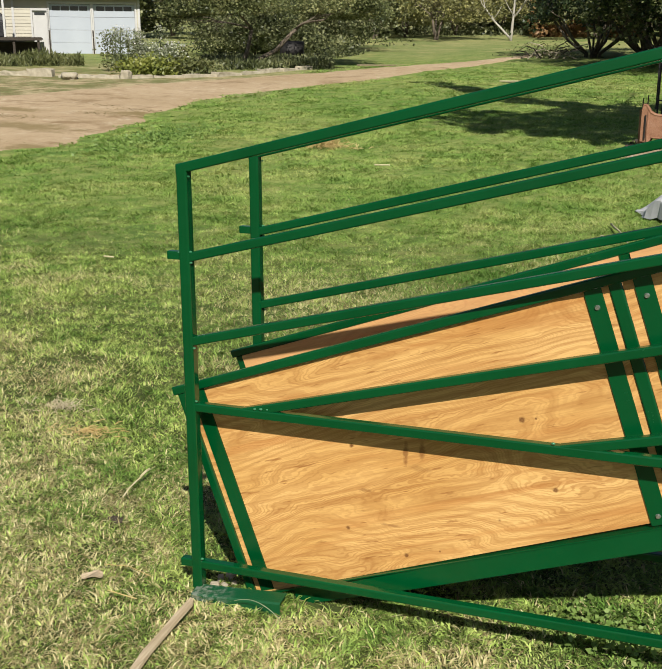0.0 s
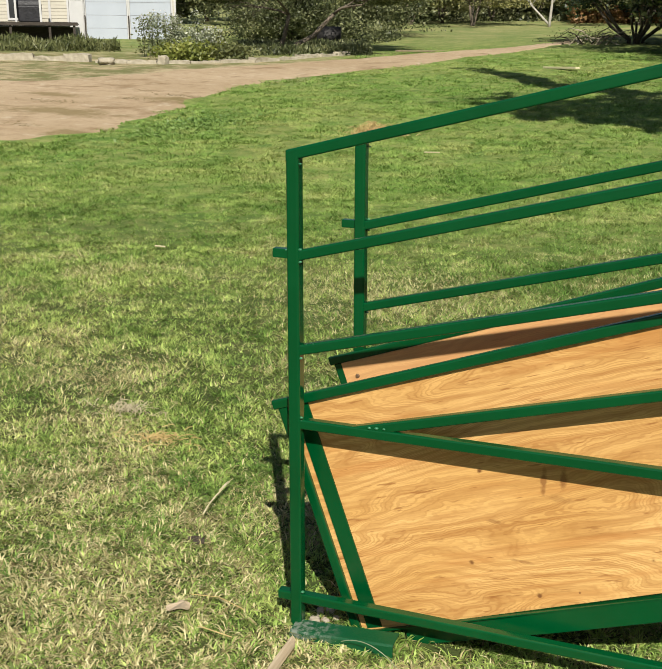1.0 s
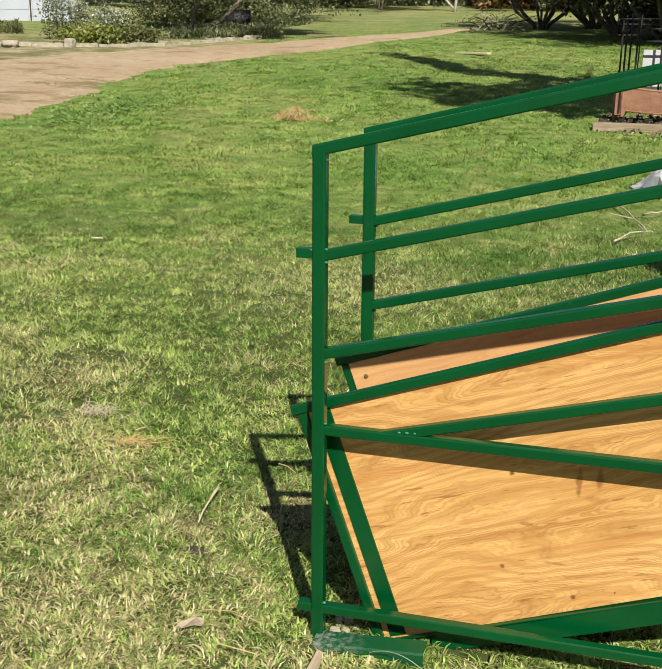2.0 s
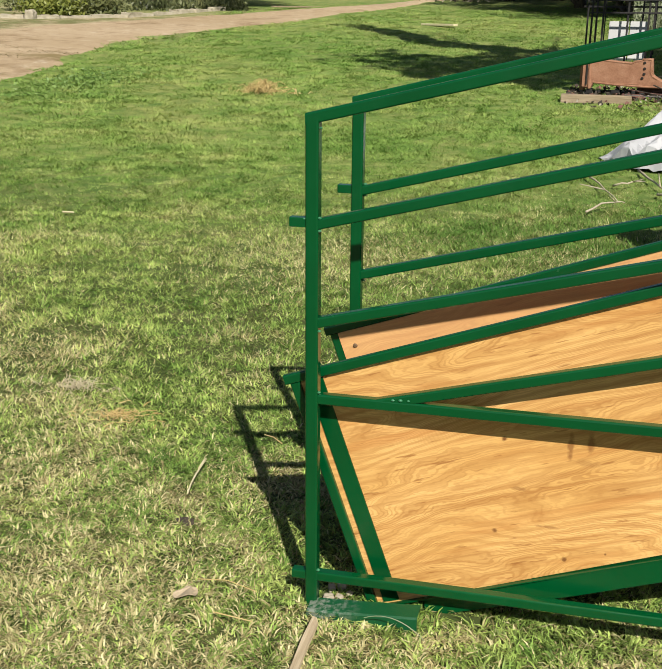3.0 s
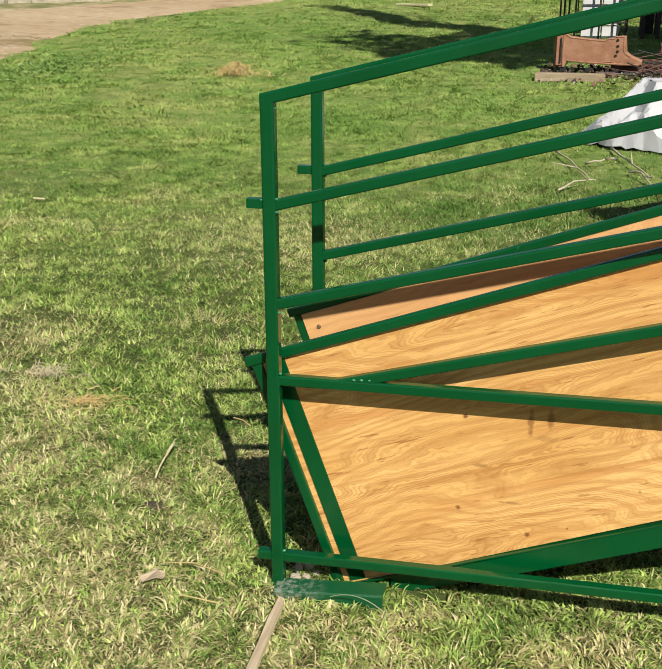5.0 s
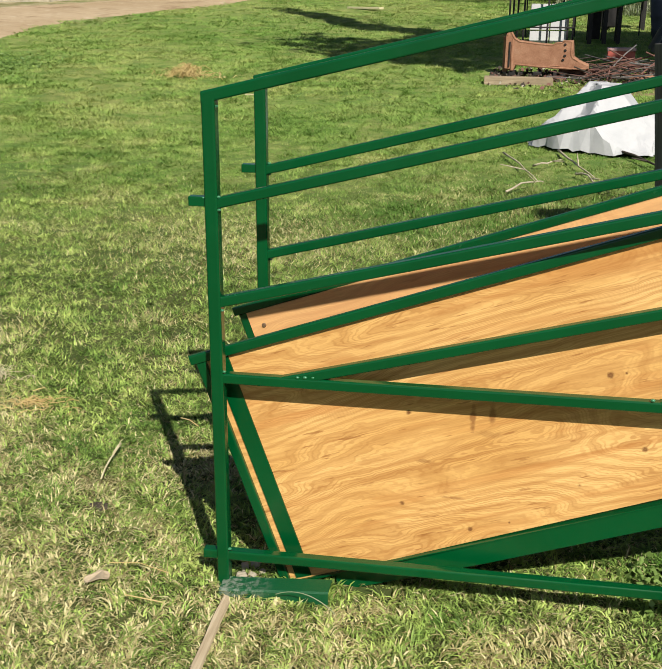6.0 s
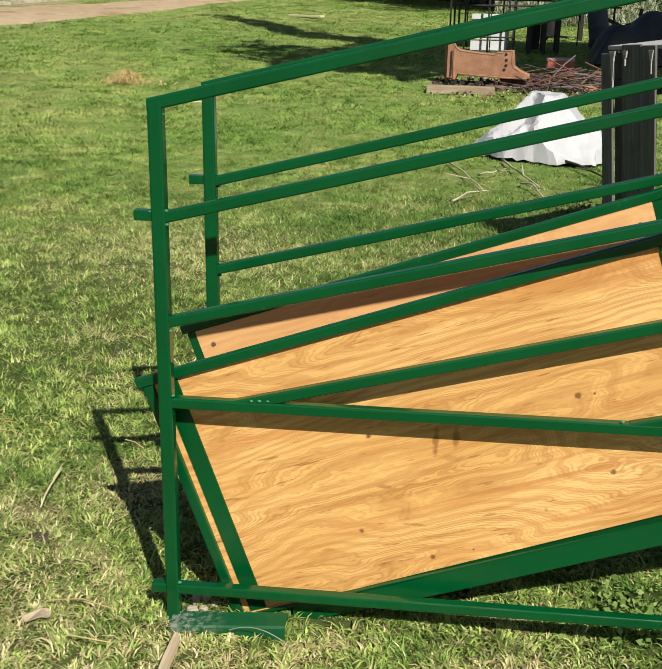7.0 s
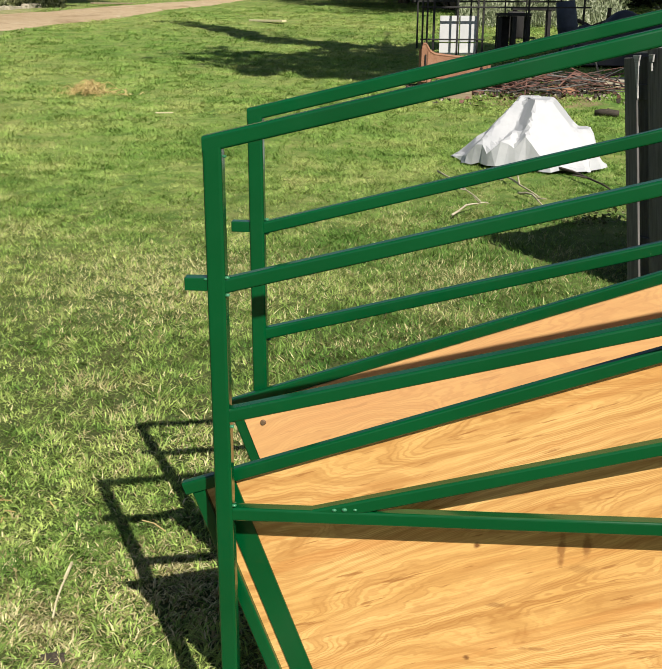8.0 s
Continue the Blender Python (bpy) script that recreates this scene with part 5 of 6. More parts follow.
def build_twigs():
    rng = np.random.default_rng(81)
    runs = [((0.52, 8.55), (0.70, 7.80), (0.93, 6.95), 0.012, TWIGWOOD, "long thin pale fallen branch on the grass"),
            ((0.63, 6.42), (0.84, 6.90), (0.98, 6.92), 0.011, TWIGWOOD, "thin pale fallen branch on the grass"),
            ((0.86, 7.90), (0.98, 7.75), (1.18, 8.18), 0.013, TWIGWOOD, "short pale fallen twig on the grass"),
            ((1.12, 8.80), (1.24, 8.10), (1.46, 7.25), 0.015, TWIGWOOD, "grey fallen branch on the grass"),
            ((1.26, 7.50), (1.36, 7.30), (1.48, 6.82), 0.014, TWIGWOOD, "short pale fallen twig on the grass"),
            ((1.58, 9.05), (1.95, 8.75), (2.22, 7.55), 0.020, DARKTWIG, "dark crooked branch beside the white sheet")]
    for a, b, c, r, mat, label in runs:
        bm = bmesh.new()
        pts = []
        for u in np.linspace(0, 1, 7):
            x = (1 - u) ** 2 * a[0] + 2 * u * (1 - u) * b[0] + u * u * c[0] + rng.normal() * 0.012
            y = (1 - u) ** 2 * a[1] + 2 * u * (1 - u) * b[1] + u * u * c[1] + rng.normal() * 0.02
            pts.append(on(x, y, 0.035 + 0.03 * math.sin(u * 3) + rng.uniform(0, 0.015)) - on(*a))
        limb(bm, pts, [r * (1 - 0.6 * k / 6) for k in range(7)], 6)
        for k in (4,):
            d = Vector((rng.normal(), rng.normal(), 0.3)).normalized() * rng.uniform(0.12, 0.3)
            limb(bm, [pts[k], pts[k] + d * 0.5, pts[k] + d], [r * 0.6, r * 0.5, r * 0.3], 5)
        ob = part("branch", bm, mat, smooth=True)
        ob.matrix_basis = Matrix.Translation(on(*a))
        tagged(ob, label, "branch", "fallen branches")


def build_log():
    # a made-up log in place of a clump of dark weeds
    bm = bmesh.new()
    limb(bm, [(-0.26, 0.10, 0.07), (-0.1, 0.05, 0.085), (0.1, -0.03, 0.08), (0.27, -0.10, 0.075)], [0.06, 0.085, 0.09, 0.075], 12)
    limb(bm, [(0.02, 0.0, 0.12), (0.05, 0.02, 0.18)], [0.035, 0.025], 7)
    ob = part("log", bm, DARKTWIG, smooth=True)
    ob.matrix_basis = Matrix.Translation(on(2.98, 13.0)) @ Matrix.Diagonal((0.6, 0.8, 0.6, 1))
    tagged(ob, "short dark log standing in for a clump of dark weeds", "log")


build_log()


def build_bin():
    """A tall bin of upright weathered boards with a bleached lid."""
    lean = Matrix.Translation((1.57, 4.40, 1.50)) @ Matrix.Rotation(radians(-6.3), 4, "Y") @ Matrix.Rotation(radians(34), 4, "Z") @ Matrix.Translation((-1.61, -4.40, -1.50))
    t = thing("plank_bin", lean, "tall bin of dark weathered upright boards with bleached top", "wooden bin")
    rng = np.random.default_rng(91)
    y = 4.42
    k = 0
    while y > 2.55:
        w = (0.10, 0.17, 0.13, 0.30, 0.14, 0.24, 0.2)[k % 7]
        x = 1.625 + (4.42 - y) * 0.055 + (0.02 if k % 2 else 0.0)
        b = boxed(x, x + 0.018, y - w, y, -0.04, 1.495 + rng.uniform(-0.06, 0.02), bevel=0.004)
        part("board", b, GREYWOOD, t)
        y -= w + (0.062, 0.010, 0.070)[k % 3]
        k += 1
    for y, z, w in ((4.31, 1.22, 0.028), (4.20, 1.38, 0.02), (3.98, 1.33, 0.02), (3.62, 1.12, 0.035), (3.05, 1.28, 0.03)):
        x = 1.612 + (4.42 - y) * 0.055
        drip = bmesh.new()
        prism(drip, [[(x, y - w * r, q), (x + 0.012, y - w * r, q), (x + 0.012, y + w * r, q), (x, y + w * r, q)] for q, r in ((z, 0.08), (z + 0.07, 0.22), (1.43, 0.55), (1.472, 1.0))])
        part("paint_drip", drip, TOPWOOD, t, "pale dried drip")
    for z in (0.25, 1.2):
        part("batten", boxed(1.70, 1.74, 2.6, 4.42, z, z + 0.09, bevel=0.004), GREYWOOD, t)
    for px, py in ((1.76, 4.36), (2.85, 4.36), (2.9, 2.62), (1.80, 2.62)):
        part("corner_post", boxed(px - 0.04, px + 0.04, py - 0.04, py + 0.04, -0.02 - (0.13 if px > 2 else 0.0), 1.45), GREYWOOD, t)
    # unseen boards on two sides, added to stop sun slipping through the gaps
    for k in range(7):
        part("board", boxed(1.82 + 0.155 * k, 1.97 + 0.155 * k, 2.56, 2.578, -0.10, 1.46, bevel=0.004), GREYWOOD, t)
    for k in range(11):
        part("board", boxed(2.942, 2.96, 2.62 + 0.16 * k, 2.775 + 0.16 * k, -0.16, 1.46, bevel=0.004), GREYWOOD, t)
    x = 1.665
    while x < 2.9:
        w = rng.uniform(0.16, 0.24)
        part("lid_board", boxed(x, x + w, 2.58 + rng.uniform(-0.05, 0.05), 4.40 + rng.uniform(-0.10, 0.02), 1.478, 1.503, bevel=0.004), TOPWOOD, t, "bleached grey lid board")
        x += w + 0.001


def build_pen():
    """A pen of black bars with a white panel behind."""
    base = on(1.1, 20.7)
    t = thing("stock_pen", Matrix.Translation(base) @ Matrix.Rotation(radians(6), 4, "Z"), "black iron bar pen with a rail top", "pen")
    xs = [-0.90, -0.80, -0.66, -0.14, 0.30, 0.42, 1.40, 2.6]
    for k, x in enumerate(xs):
        part("upright", boxed(x - 0.02, x + 0.02, -0.02, 0.02, -0.05, 1.5 + 0.12 * (k % 2), bevel=0.004), BLACKIRON, t)
    for z in (0.35, 1.02, 1.28):
        part("rail", boxed(-0.95, 0.46 if z < 1 else 2.75, -0.05, -0.021, z, z + 0.035, bevel=0.004), BLACKIRON, t)
    for x in (-0.85, 0.4, 2.5):
        part("side_rail", boxed(x, x + 0.035, 0.03, 1.8, 1.25, 1.29, bevel=0.004), BLACKIRON, t)
        part("upright", boxed(x - 0.02, x + 0.02, 1.78, 1.82, 0.0, 1.5, bevel=0.004), BLACKIRON, t)
    part("rail", boxed(-0.95, 2.75, 1.83, 1.86, 1.15, 1.19, bevel=0.004), BLACKIRON, t)
    for z in (1.40, 1.52):
        part("rail", boxed(-0.95, 2.75, 1.83, 1.86, z, z + 0.03, bevel=0.004), BLACKIRON, t)
    for x in (-0.45, 0.05, 0.7, 1.2, 1.7, 2.2):
        part("upright", boxed(x - 0.014, x + 0.014, 1.79, 1.815, 0.0, 1.62, bevel=0.003), BLACKIRON, t)
    w = thing("white_panel", Matrix.Translation(base + Vector((-0.52, 0.25, 0))) @ Matrix.Rotation(radians(6), 4, "Z"), "white board panel in two halves leaning in the pen", "panel")
    for z0, z1 in ((0.0, 0.28), (0.31, 0.86)):
        for x0, x1 in ((0.0, 0.42), (0.45, 0.85)):
            part("panel", boxed(x0, x1, -0.02, 0.02, z0, z1, bevel=0.004), WHITEBOARD, w)
    d = thing("crate", Matrix.Translation(base + Vector((0.75, 0.3, 0))), "dark open-sided metal crate inside the pen", "crate")
    for x in (0.0, 0.32, 0.62):
        part("post", boxed(x, x + 0.09, 0, 0.09, 0, 0.85, bevel=0.006), BLACKIRON, d)
        part("post", boxed(x, x + 0.09, 0.57, 0.66, 0, 0.85, bevel=0.006), BLACKIRON, d)
    part("top", boxed(-0.03, 0.72, -0.03, 0.68, 0.86, 0.92, bevel=0.006), BLACKIRON, d)
    part("back", boxed(0.0, 0.3, 0.66, 0.68, 0.1, 0.85), BLACKIRON, d)


def build_scrap_pile():
    rng = np.random.default_rng(95)
    for k in range(130):
        x, y = rng.uniform(1.3, 3.7), rng.uniform(14.9, 16.8)
        a, l = rng.uniform(-0.9, 0.9) + (math.pi / 2 if k % 6 == 0 else 0), rng.uniform(0.4, 1.3)
        z = rng.uniform(0.02, 0.20) * max(0.2, 1 - abs(x - 2.7) / 1.5)
        tilt = rng.uniform(-0.2, 0.2) if k % 4 else rng.uniform(-0.4, 0.4)
        d = Vector((math.cos(a), math.sin(a) * 0.6, tilt)) * l / 2
        bm = bmesh.new()
        limb(bm, [-d, d * 0.1 + Vector((0, 0, rng.uniform(-0.02, 0.03))), d], [0.008, 0.008, 0.007] if k % 4 else [0.013, 0.013, 0.012], 6)
        ob = part("iron_rod", bm, (DARKRUST, DARKTWIG, DARKRUST, GREYWOOD, DARKRUST, DARKTWIG, BLACKIRON)[k % 7])
        ob.matrix_basis = Matrix.Translation(on(x, y, z + abs(tilt) * l / 2))
        tagged(ob, "rusty iron rod in a scrap heap", "scrap iron", "rods in the scrap heap")
    stick = bmesh.new()
    limb(stick, [(0.12, 0, -0.02), (0.03, 0, 0.28), (-0.06, 0, 0.55)], [0.022, 0.018, 0.013], 6)
    ob = part("stick", stick, GREYWOOD)
    ob.matrix_basis = Matrix.Translation(on(3.36, 16.8))
    tagged(ob, "grey stick standing up out of the scrap heap", "stick")
    for name, material, seed, count, size, label in (("rubble", DARKTWIG, 96, 700, 0.060, "dark crumbled debris round the scrap iron"), ("rubble", STONE, 97, 260, 0.045, "pale chips scattered among the scrap iron"), ("rubble", DARKRUST, 98, 500, 0.055, "rusty flakes scattered round the scrap iron")):
        bits = np.random.default_rng(seed)
        x, y = bits.uniform(0.0, 3.5, count), 15.5 + bits.normal(size=count) * 0.55
        z = np.vectorize(height)(x, y) + bits.uniform(0.0, 0.09, count) ** 1.2
        ob = put(name, leaf_cloud(name, np.stack([x, y, z], -1), size, bits, 0.3, 1.4), material)
        tagged(ob, label, "rubble", kind="stuff")
    for k, (x, y, w, d, h) in enumerate(((1.45, 15.8, 0.55, 0.4, 0.16), (2.0, 15.9, 0.6, 0.5, 0.12), (2.6, 15.4, 0.6, 0.3, 0.10), (3.0, 16.4, 0.35, 0.4, 0.2), (1.1, 15.3, 0.4, 0.3, 0.06))):
        bm = bmesh.new()
        prism(bm, [[(sx * w / 2 * r, sy * d / 2 * r, z) for sx, sy in ((-1, -1), (0.9, -1), (1, 0.8), (-0.7, 1))] for z, r in ((0, 1), (h * 0.8, 0.95), (h, 0.75))])
        ob = part("scrap_plate", bm, RUST if k == 2 else DARKRUST)
        ob.matrix_basis = Matrix.Translation(on(x, y)) @ Matrix.Rotation(rng.uniform(-0.4, 0.4), 4, "Z")
        tagged(ob, "bent rusty iron plate in the scrap heap", "scrap iron", "plates in the scrap heap")
    red = thing("toolbox", Matrix.Translation(on(2.40, 18.2, 0.03)), "faded red metal box on the scrap heap", "box")
    part("body", boxed(-0.26, 0.26, -0.15, 0.15, 0, 0.14, bevel=0.01), REDPAINT, red)
    # lid coloured paler than the body for the sun on its top
    part("lid", boxed(-0.27, 0.27, -0.16, 0.16, 0.143, 0.20, bevel=0.012), SUNLITPINK, red, "lid with its sunlit glare painted pale pink")
    sup = part("scrap_block", boxed(2.06, 2.74, 17.98, 18.42, height(2.40, 18.2) - 0.06, height(2.40, 18.2) + 0.03, bevel=0.01), DARKRUST)
    tagged(sup, "low rusty block under the red box", "scrap iron")
    slab = part("slab", boxed(3.3, 5.0, 16.0, 16.8, height(4, 16.4) - 0.05, height(4, 16.4) + 0.10, bevel=0.02), STONE)
    tagged(slab, "pale flat concrete slab beyond the scrap", "slab")


def build_back_yard():
    # dark stand with legs
    t = thing("work_stand", Matrix.Translation(on(2.9, 24.5)), "dark iron work stand with square legs", "stand")
    part("top", boxed(-0.5, 0.55, -0.3, 0.3, 0.72, 0.80, bevel=0.01), BLACKIRON, t)
    for x in (-0.42, 0.42):
        for y in (-0.24, 0.24):
            part("leg", boxed(x - 0.04, x + 0.04, y - 0.04, y + 0.04, -0.03, 0.72), BLACKIRON, t)
    part("bin", boxed(-0.62, -0.2, -0.4, -0.31, 0.05, 0.7, bevel=0.03), BLACKIRON, t)
    # cover heap
    n = 30
    k = np.linspace(-1, 1, n)
    U, V = np.meshgrid(k, k)
    Z = 1.05 * np.clip(1 - np.maximum(np.abs(U), np.abs(V)) ** 4, 0, 1) * (0.75 + 0.25 * np.cos(U * 5 + 1) * np.cos(V * 4))
    i = np.arange(n * n).reshape(n, n)
    f = np.stack([i[:-1, :-1], i[:-1, 1:], i[1:, 1:], i[1:, :-1]], -1).reshape(-1, 4)
    ob = put("tarpaulin", fast_mesh("tarpaulin", np.stack([U * 1.5, V * 0.9, Z], -1).reshape(-1, 3), f), BLACKSHEET, smooth=True)
    ob.matrix_basis = Matrix.Translation(on(4.6, 19.6))
    tagged(ob, "wrinkled black plastic tarpaulin over a low mound", "tarpaulin")
    # leaning drum
    drum = thing("drum", Matrix.Translation(on(3.55, 21.8)) @ Matrix.Rotation(radians(-9), 4, "Y") @ Matrix.Diagonal((0.8, 0.8, 0.85, 1)), "blue-grey plastic drum standing beside the black tarpaulin", "drum")
    bm = bmesh.new()
    prof = [(0.0, 0.24), (0.04, 0.28), (0.30, 0.285), (0.33, 0.30), (0.36, 0.285), (0.62, 0.285), (0.65, 0.30), (0.68, 0.285), (0.92, 0.28), (1.3, 0.26)]
    prism(bm, [[(r * math.cos(a), r * math.sin(a), z) for a in (2 * math.pi * q / 20 for q in range(20))] for z, r in prof])
    part("body", bm, BLUEGREY, drum, smooth=True)
    # carts' old timber frame
    cart = thing("hay_rack", Matrix.Translation(on(4.0, 22.6)), "broken dark wooden hay rack in the shade", "hay rack")
    for x0, x1, z0, z1 in ((-0.5, 0.5, 0.75, 0.30), (-0.5, 0.5, 0.25, 0.62), (-0.5, -0.45, 0.0, 0.95), (0.45, 0.5, 0.0, 0.9)):
        bm = bmesh.new()
        limb(bm, [(x0, 0, z0), (x1, 0, z1)], [0.045, 0.045], 6)
        part("beam", bm, DARKWOOD, cart)


build_rusty_iron()
build_tarp()
build_twigs()
build_bin()
build_pen()
build_scrap_pile()
build_back_yard()


# ---- small things on the lawn by the ramp ----
def build_lawn_bits():
    # stick at the ramp's foot
    bm = bmesh.new()
    prism(bm, [[(x - w, y, z), (x + w, y, z + 0.004), (x + w * 0.8, y, z + 0.014), (x - w * 0.9, y + 0.004, z + 0.016)]
               for x, y, z, w in ((0.052, -0.148, 0.040, 0.008), (0.054, -0.165, 0.036, 0.013), (0.053, -0.25, 0.030, 0.014), (0.058, -0.36, 0.026, 0.013), (0.062, -0.46, 0.024, 0.015), (0.085, -0.62, 0.02, 0.014))])
    ob = part("stake", bm, STAKEWOOD)
    tagged(ob, "pale split wooden stake lying by the ramp's foot", "stake")
    # flat leaf
    def dry_leaf(x, y, s, turn, label):
        b = bmesh.new()
        rim = []
        for q in range(26):
            a = 2 * math.pi * q / 26
            u = math.cos(a)
            w = math.sin(a) * (1 - abs(u) ** 2.2 * 0.55) * (0.72 + 0.2 * u) * (1 + 0.12 * math.sin(6 * a))
            rim.append((s * u, s * w, 0.03 + 0.012 * w * w + 0.006 * math.sin(3 * a)))
        prism(b, [[(px, py, pz) for px, py, pz in rim], [(px, py, pz + 0.003) for px, py, pz in rim]])
        o = part("dry_leaf", b, FADEDLEAF)
        o.matrix_basis = Matrix.Translation((x, y, -0.004)) @ Matrix.Rotation(turn, 4, "Z")
        tagged(o, label, "leaf")
    dry_leaf(-0.385, -0.10, 0.040, 0.6, "pale dry fallen leaf on the lawn")
    # curved twig and straws
    def straw(points, r, label, mat=STRAW):
        b = bmesh.new()
        limb(b, points, [r] * len(points), 5)
        o = part("straw", b, mat)
        tagged(o, label, "straw", "straws on the lawn")
    straw([(-0.632, 0.485, 0.045), (-0.648, 0.56, 0.052), (-0.660, 0.635, 0.052), (-0.668, 0.70, 0.050)], 0.0034, "pale broken husk on the lawn", HUSK)
    straw([(-0.664, 0.675, 0.056), (-0.668, 0.73, 0.060), (-0.676, 0.77, 0.052)], 0.0052, "pale flat husk on the lawn", HUSK)
    straw([(-0.37, -0.04, 0.045), (-0.27, -0.035, 0.055), (-0.165, -0.055, 0.045)], 0.0016, "thin dry straw on the lawn")
    straw([(-0.53, 1.065, 0.05), (-0.48, 1.04, 0.055), (-0.43, 1.0, 0.05)], 0.0025, "thin dry straw on the lawn")
    straw([(-0.25, -0.2, 0.05), (-0.12, -0.22, 0.055)], 0.002, "thin dry straw on the lawn")
    straw([(-3.80, 5.05, 0.06), (-3.68, 5.03, 0.065)], 0.008, "pale stick lying on the lawn", HUSK)
    straw([(-3.42, 11.9, 0.33), (-3.16, 11.86, 0.34)], 0.011, "pale stick lying on the lawn", HUSK)
    # dark clod, a flat spill of crumbs
    bm = bmesh.new()
    crumbs = np.random.default_rng(84)
    for q in range(26):
        a, d = crumbs.uniform(0, 6.28), abs(crumbs.normal()) * 0.45
        r = crumbs.uniform(0.006, 0.013) * (1.3 - 0.6 * min(d, 1))
        made = bmesh.ops.create_icosphere(bm, subdivisions=1, radius=r)["verts"]
        for v in made:
            v.co = v.co * (1 + 0.5 * noise.noise(v.co * 90 + Vector((q, 0, 0)))) + Vector((math.cos(a) * d * 0.055, math.sin(a) * d * 0.04, 0.012 * (1 - min(d, 1))))
    ob = part("soil_clod", bm, SOIL)
    ob.matrix_basis = Matrix.Translation((-0.585, 0.345, 0.006)) @ Matrix.Diagonal((0.9, 0.9, 0.9, 1))
    tagged(ob, "dark crumbly clod of soil on the lawn", "soil")
    # paler matted dry grass
    build_hay(Vector((-1.60, 1.40, 0.012)), 72, 110, 0.15, "small matted tuft of dead grey grass", DEADGREY, 0.03, "dead_grass", 0.30, 0.03)
    build_hay(Vector((-1.255, 1.13, 0.018)), 73, 90, 0.14, "small matted tuft of dead straw-coloured grass", STRAW, 0.018, "dead_grass", 0.42, 0.012)
    # bricks under the ramp's foot
    for k, (x, y, w) in enumerate(((0.045, 0.03, 0.016), (0.075, 0.045, 0.011), (0.04, 0.085, 0.014), (0.07, 0.11, 0.019), (0.10, 0.075, 0.009), (0.055, 0.145, 0.010))):
        stone(Vector((x, y, w * 0.5)), w, w * 0.8, w * 0.75, 30 + k, "small pale stone beneath the ramp's foot", "stones at the ramp's foot")
    # dry stems looped in front of the foot bracket
    straw([(0.19 + 0.017 * q, -0.10 - 0.0022 * q, 0.02 + 0.05 * math.sin(math.pi * (0.16 + 0.076 * q)) ** 0.8) for q in range(12)], 0.0013, "thin green-white stem looped by the bracket", LEAF_S)


build_lawn_bits()


def build_clover():
    rng = np.random.default_rng(69)
    n = 420
    x, y = 1.42 + rng.normal(size=n) * 0.10, 0.20 + rng.normal(size=n) * 0.07
    z = rng.uniform(0.015, 0.06, n)
    ob = put("weeds", leaf_cloud("weeds", np.stack([x, y, z], -1), 0.017, rng, 0.6, 1.3), LEAF_P)
    tagged(ob, "small clump of lush round-leaved weeds under the ramp", "weeds", kind="stuff")


build_clover()


# ---- grass ----
def sward(x, y, cell, seed):
    """Smooth value noise over the plan, 0 to 1."""
    table = np.random.default_rng(seed).uniform(0, 1, (256, 256))
    u, v = x / cell, y / cell
    i, j = np.floor(u).astype(int), np.floor(v).astype(int)
    fu, fv = u - i, v - j
    fu, fv = fu * fu * (3 - 2 * fu), fv * fv * (3 - 2 * fv)
    at = lambda a, b: table[a % 256, b % 256]  # noqa: E731
    return (at(i, j) * (1 - fu) + at(i + 1, j) * fu) * (1 - fv) + (at(i, j + 1) * (1 - fu) + at(i + 1, j + 1) * fu) * fv


def on_drive(x, y):
    """Where the dirt of the driveway is bare: between its edges, which the grass frays."""
    near = np.interp(y, [6, 9.5, 10.7, 12.6, 16.2, 19.6, 22.9, 26.5, 30.2, 37, 42, 50], [-22, -13.5, -9.9, -9.3, -10.2, -11.3, -11.3, -10.4, -9.3, -7.9, -7.15, -5.5])
    far = np.interp(y, [10, 14.5, 18, 19.7, 22.5, 25.6, 28.3, 30.9, 34.4, 39, 43, 50.5], [-32, -25, -20, -17, -16.2, -15.4, -14.2, -12.9, -11.5, -9.2, -7.7, -5.8])
    fray = 1.1 * (sward(x, y, 0.55, 5) - 0.35) + 0.5 * (sward(x, y, 0.16, 6) - 0.5)
    return (x < near - fray) & (x > far + fray) & (y > 9)


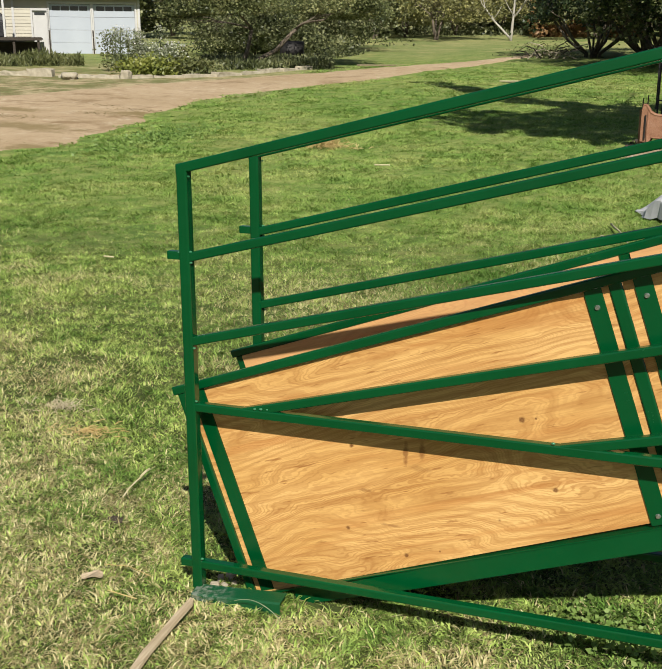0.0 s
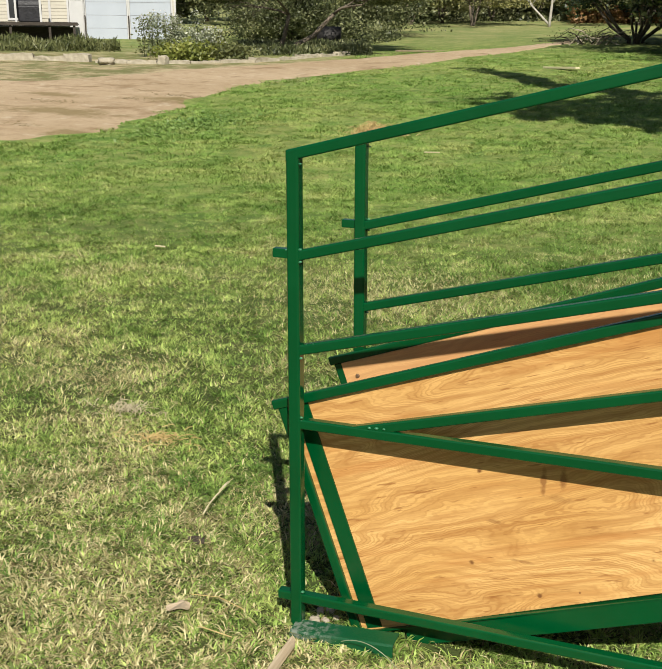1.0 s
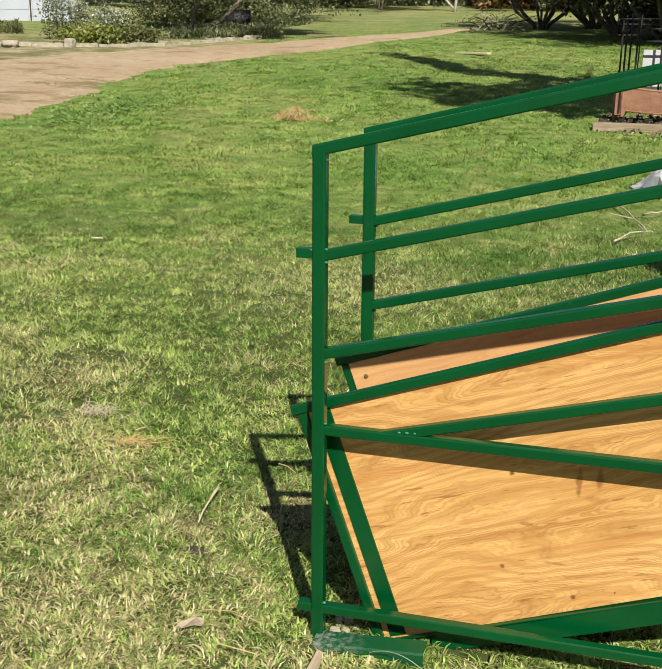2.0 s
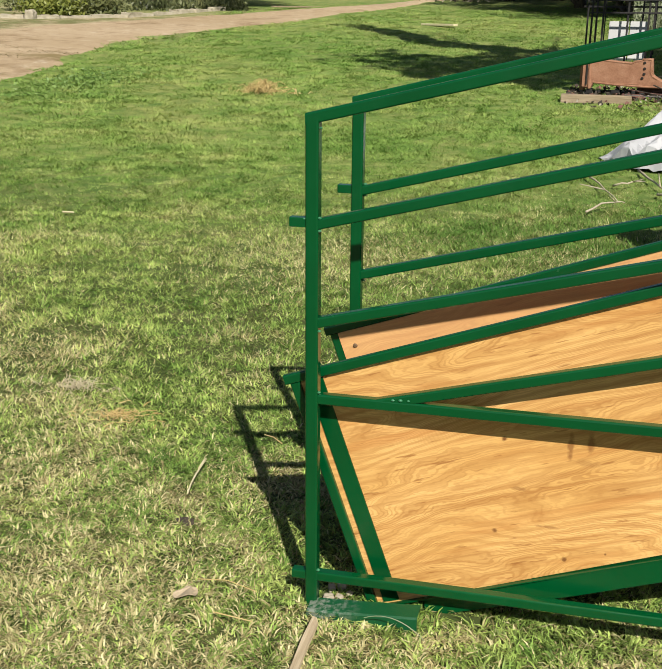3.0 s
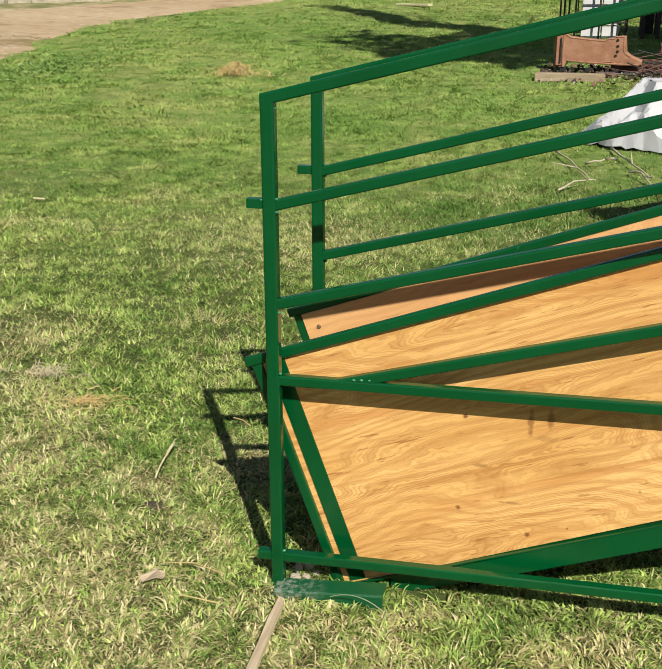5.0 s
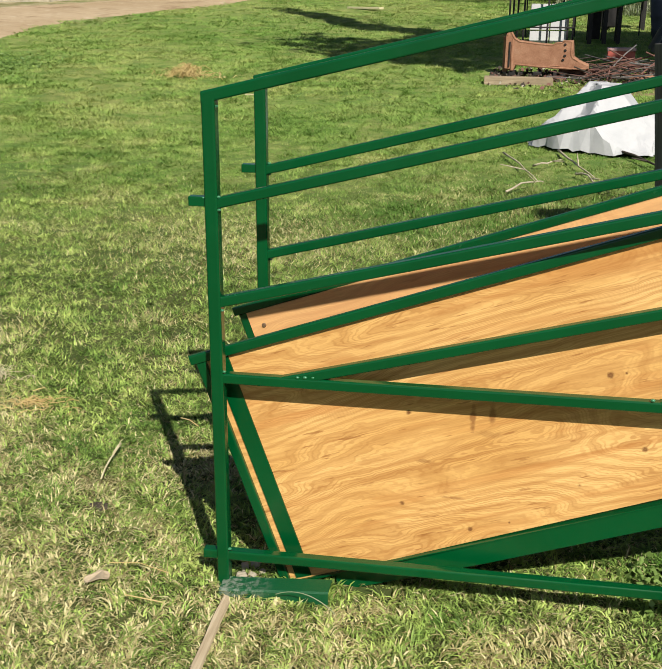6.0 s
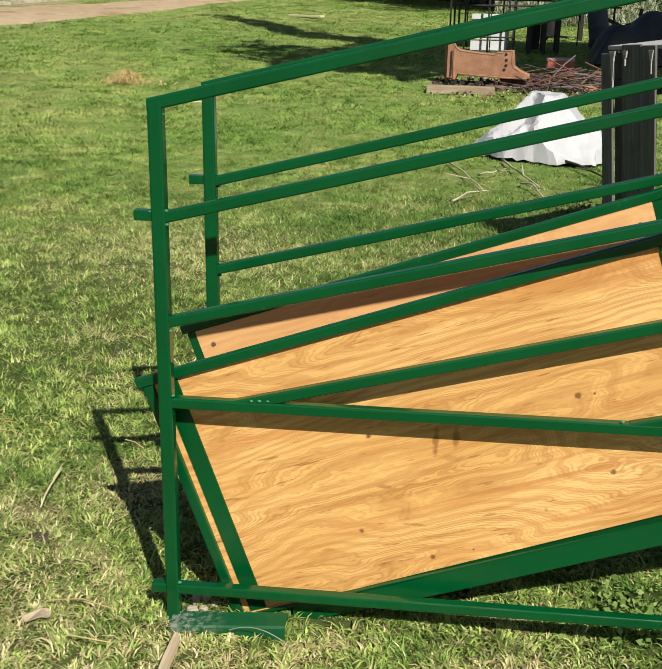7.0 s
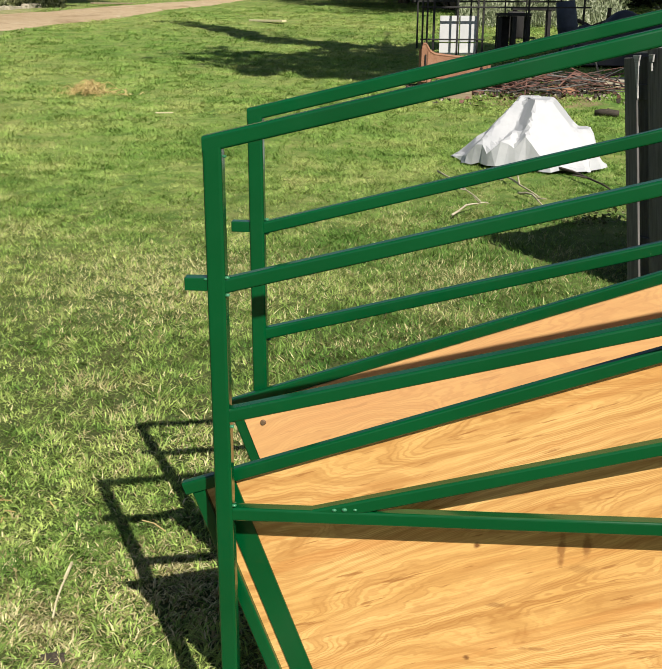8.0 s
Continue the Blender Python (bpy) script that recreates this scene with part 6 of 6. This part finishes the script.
def build_grass():
    rng = np.random.default_rng(101)
    allv, allf, base = [], [], 0
    # from, to, blades per square metre, height, width, and the sector of each ring
    rings = ((0.0, 7.5, 450, 0.036, 0.012, 46, 342), (1.5, 4.8, 24000, 0.026, 0.0060, -24, 50), (3.8, 9.0, 9500, 0.032, 0.0088, -22, 48),
             (7.0, 15.0, 5400, 0.036, 0.010, -20, 47), (11.5, 27.0, 1500, 0.043, 0.019, -18, 46), (21.0, 44.0, 340, 0.050, 0.034, -16, 45))
    for r0, r1, dens, tall, wide, a0, a1 in rings:
        area = radians(a1 - a0) / 2 * (r1 * r1 - r0 * r0)
        n = int(area * dens)
        r = np.sqrt(rng.uniform(r0 * r0, r1 * r1, n))
        a = np.radians(rng.uniform(a0, a1, n))
        x, y = 0.85 - np.sin(a) * r, -2.5 + np.cos(a) * r
        keep = ~on_drive(x, y) & ~((x < -13.0) & (y > 16))
        keep &= ~((x > 0.35) & (x < 0.58) & (y > 0.025) & (y < 0.07))
        keep &= rng.uniform(0, 1, n) < np.clip(np.minimum(np.degrees(a) - a0, a1 - np.degrees(a)) / 6 + 0.12, 0, 1) * np.clip((r - r0) / (0.25 * r0 + 0.01), 0.1, 1) * np.clip((r1 - r) / (0.22 * r1), 0, 1)
        # thinned where the bin's shadow falls, to make that shadow look deeper
        keep &= rng.uniform(0, 1, n) < np.clip(0.30 + 2.2 * (np.hypot((x - 1.42) / 0.60, (y - 5.60) / 0.85) + 0.25 * sward(x, y, 0.12, 7) - 0.9), 0.30, 1)
        # cushions a finger and a hand across, and thin spots
        grow_scale = max(1.0, r0 / 3)
        tuft = 0.55 * sward(x, y, 0.024 * grow_scale, 1) + 0.25 * sward(x, y, 0.07 * grow_scale, 2) + 0.2 * sward(x, y, 0.3, 3)
        tuft = np.clip((tuft - 0.5) * 2.6 + 0.5, 0, 1)
        keep &= rng.uniform(0, 1, n) < 0.55 + 0.5 * tuft
        x, y, tuft = x[keep], y[keep], tuft[keep]
        n = len(x)
        s = np.hypot(x - 0.8, y + 2.5) - 12
        z = 0.0325 * (s + np.sqrt(s * s + 9)) - 0.022
        rank = np.exp(-(((x - 0.95) / 0.55) ** 2 + ((y - 5.6) / 0.9) ** 2)) + 0.5 * np.exp(-(((x - 1.0) / 1.2) ** 2 + ((y - 2.6) / 1.3) ** 2))
        h = tall * rng.uniform(0.6, 1.2, n) * (0.50 + 0.95 * tuft) * (1 + 1.1 * rank * rng.uniform(0, 1, n) ** 2)
        w = wide * rng.uniform(0.6, 1.3, n)
        # neighbours lie the same way, as the mower left them
        way = 2 * np.pi * sward(x, y, 0.09 * grow_scale, 4) * 1.6
        turn, lean = way + rng.normal(size=n) * 1.3, rng.uniform(0.5, 2.0, n) / (1 + rank)
        ux, uy = np.cos(turn), np.sin(turn)
        face = turn + np.pi / 2 + rng.normal(size=n) * 0.5
        sx, sy = np.cos(face) * w / 2, np.sin(face) * w / 2
        p = np.stack([x, y, z], -1)
        side = np.stack([sx, sy, np.zeros(n)], -1)
        mid = p + np.stack([ux * h * lean * 0.42, uy * h * lean * 0.42, h * 0.60], -1)
        tip = p + np.stack([ux * h * lean, uy * h * lean, h * np.clip(1.15 - 0.38 * lean, 0.40, 1)], -1)
        if 0 < r0 < 3:
            v = np.stack([p - side, p + side, mid + side * 0.85, mid - side * 0.85, tip], 1).reshape(-1, 3)
            k = base + 5 * np.arange(n)[:, None]
            allf.append(np.concatenate([k + [0, 1, 2], k + [0, 2, 3], k + [3, 2, 4]]))
        else:
            v = np.stack([p - side, p + side, tip], 1).reshape(-1, 3)
            allf.append(base + 3 * np.arange(n)[:, None] + [0, 1, 2])
        allv.append(v)
        base += len(v)
    me = fast_mesh("grass", np.concatenate(allv), np.concatenate(allf))
    ob = put("grass", me, BLADE)
    tagged(ob, "short mown lawn grass, green with dry straw patches", "grass", kind="stuff")


build_grass()
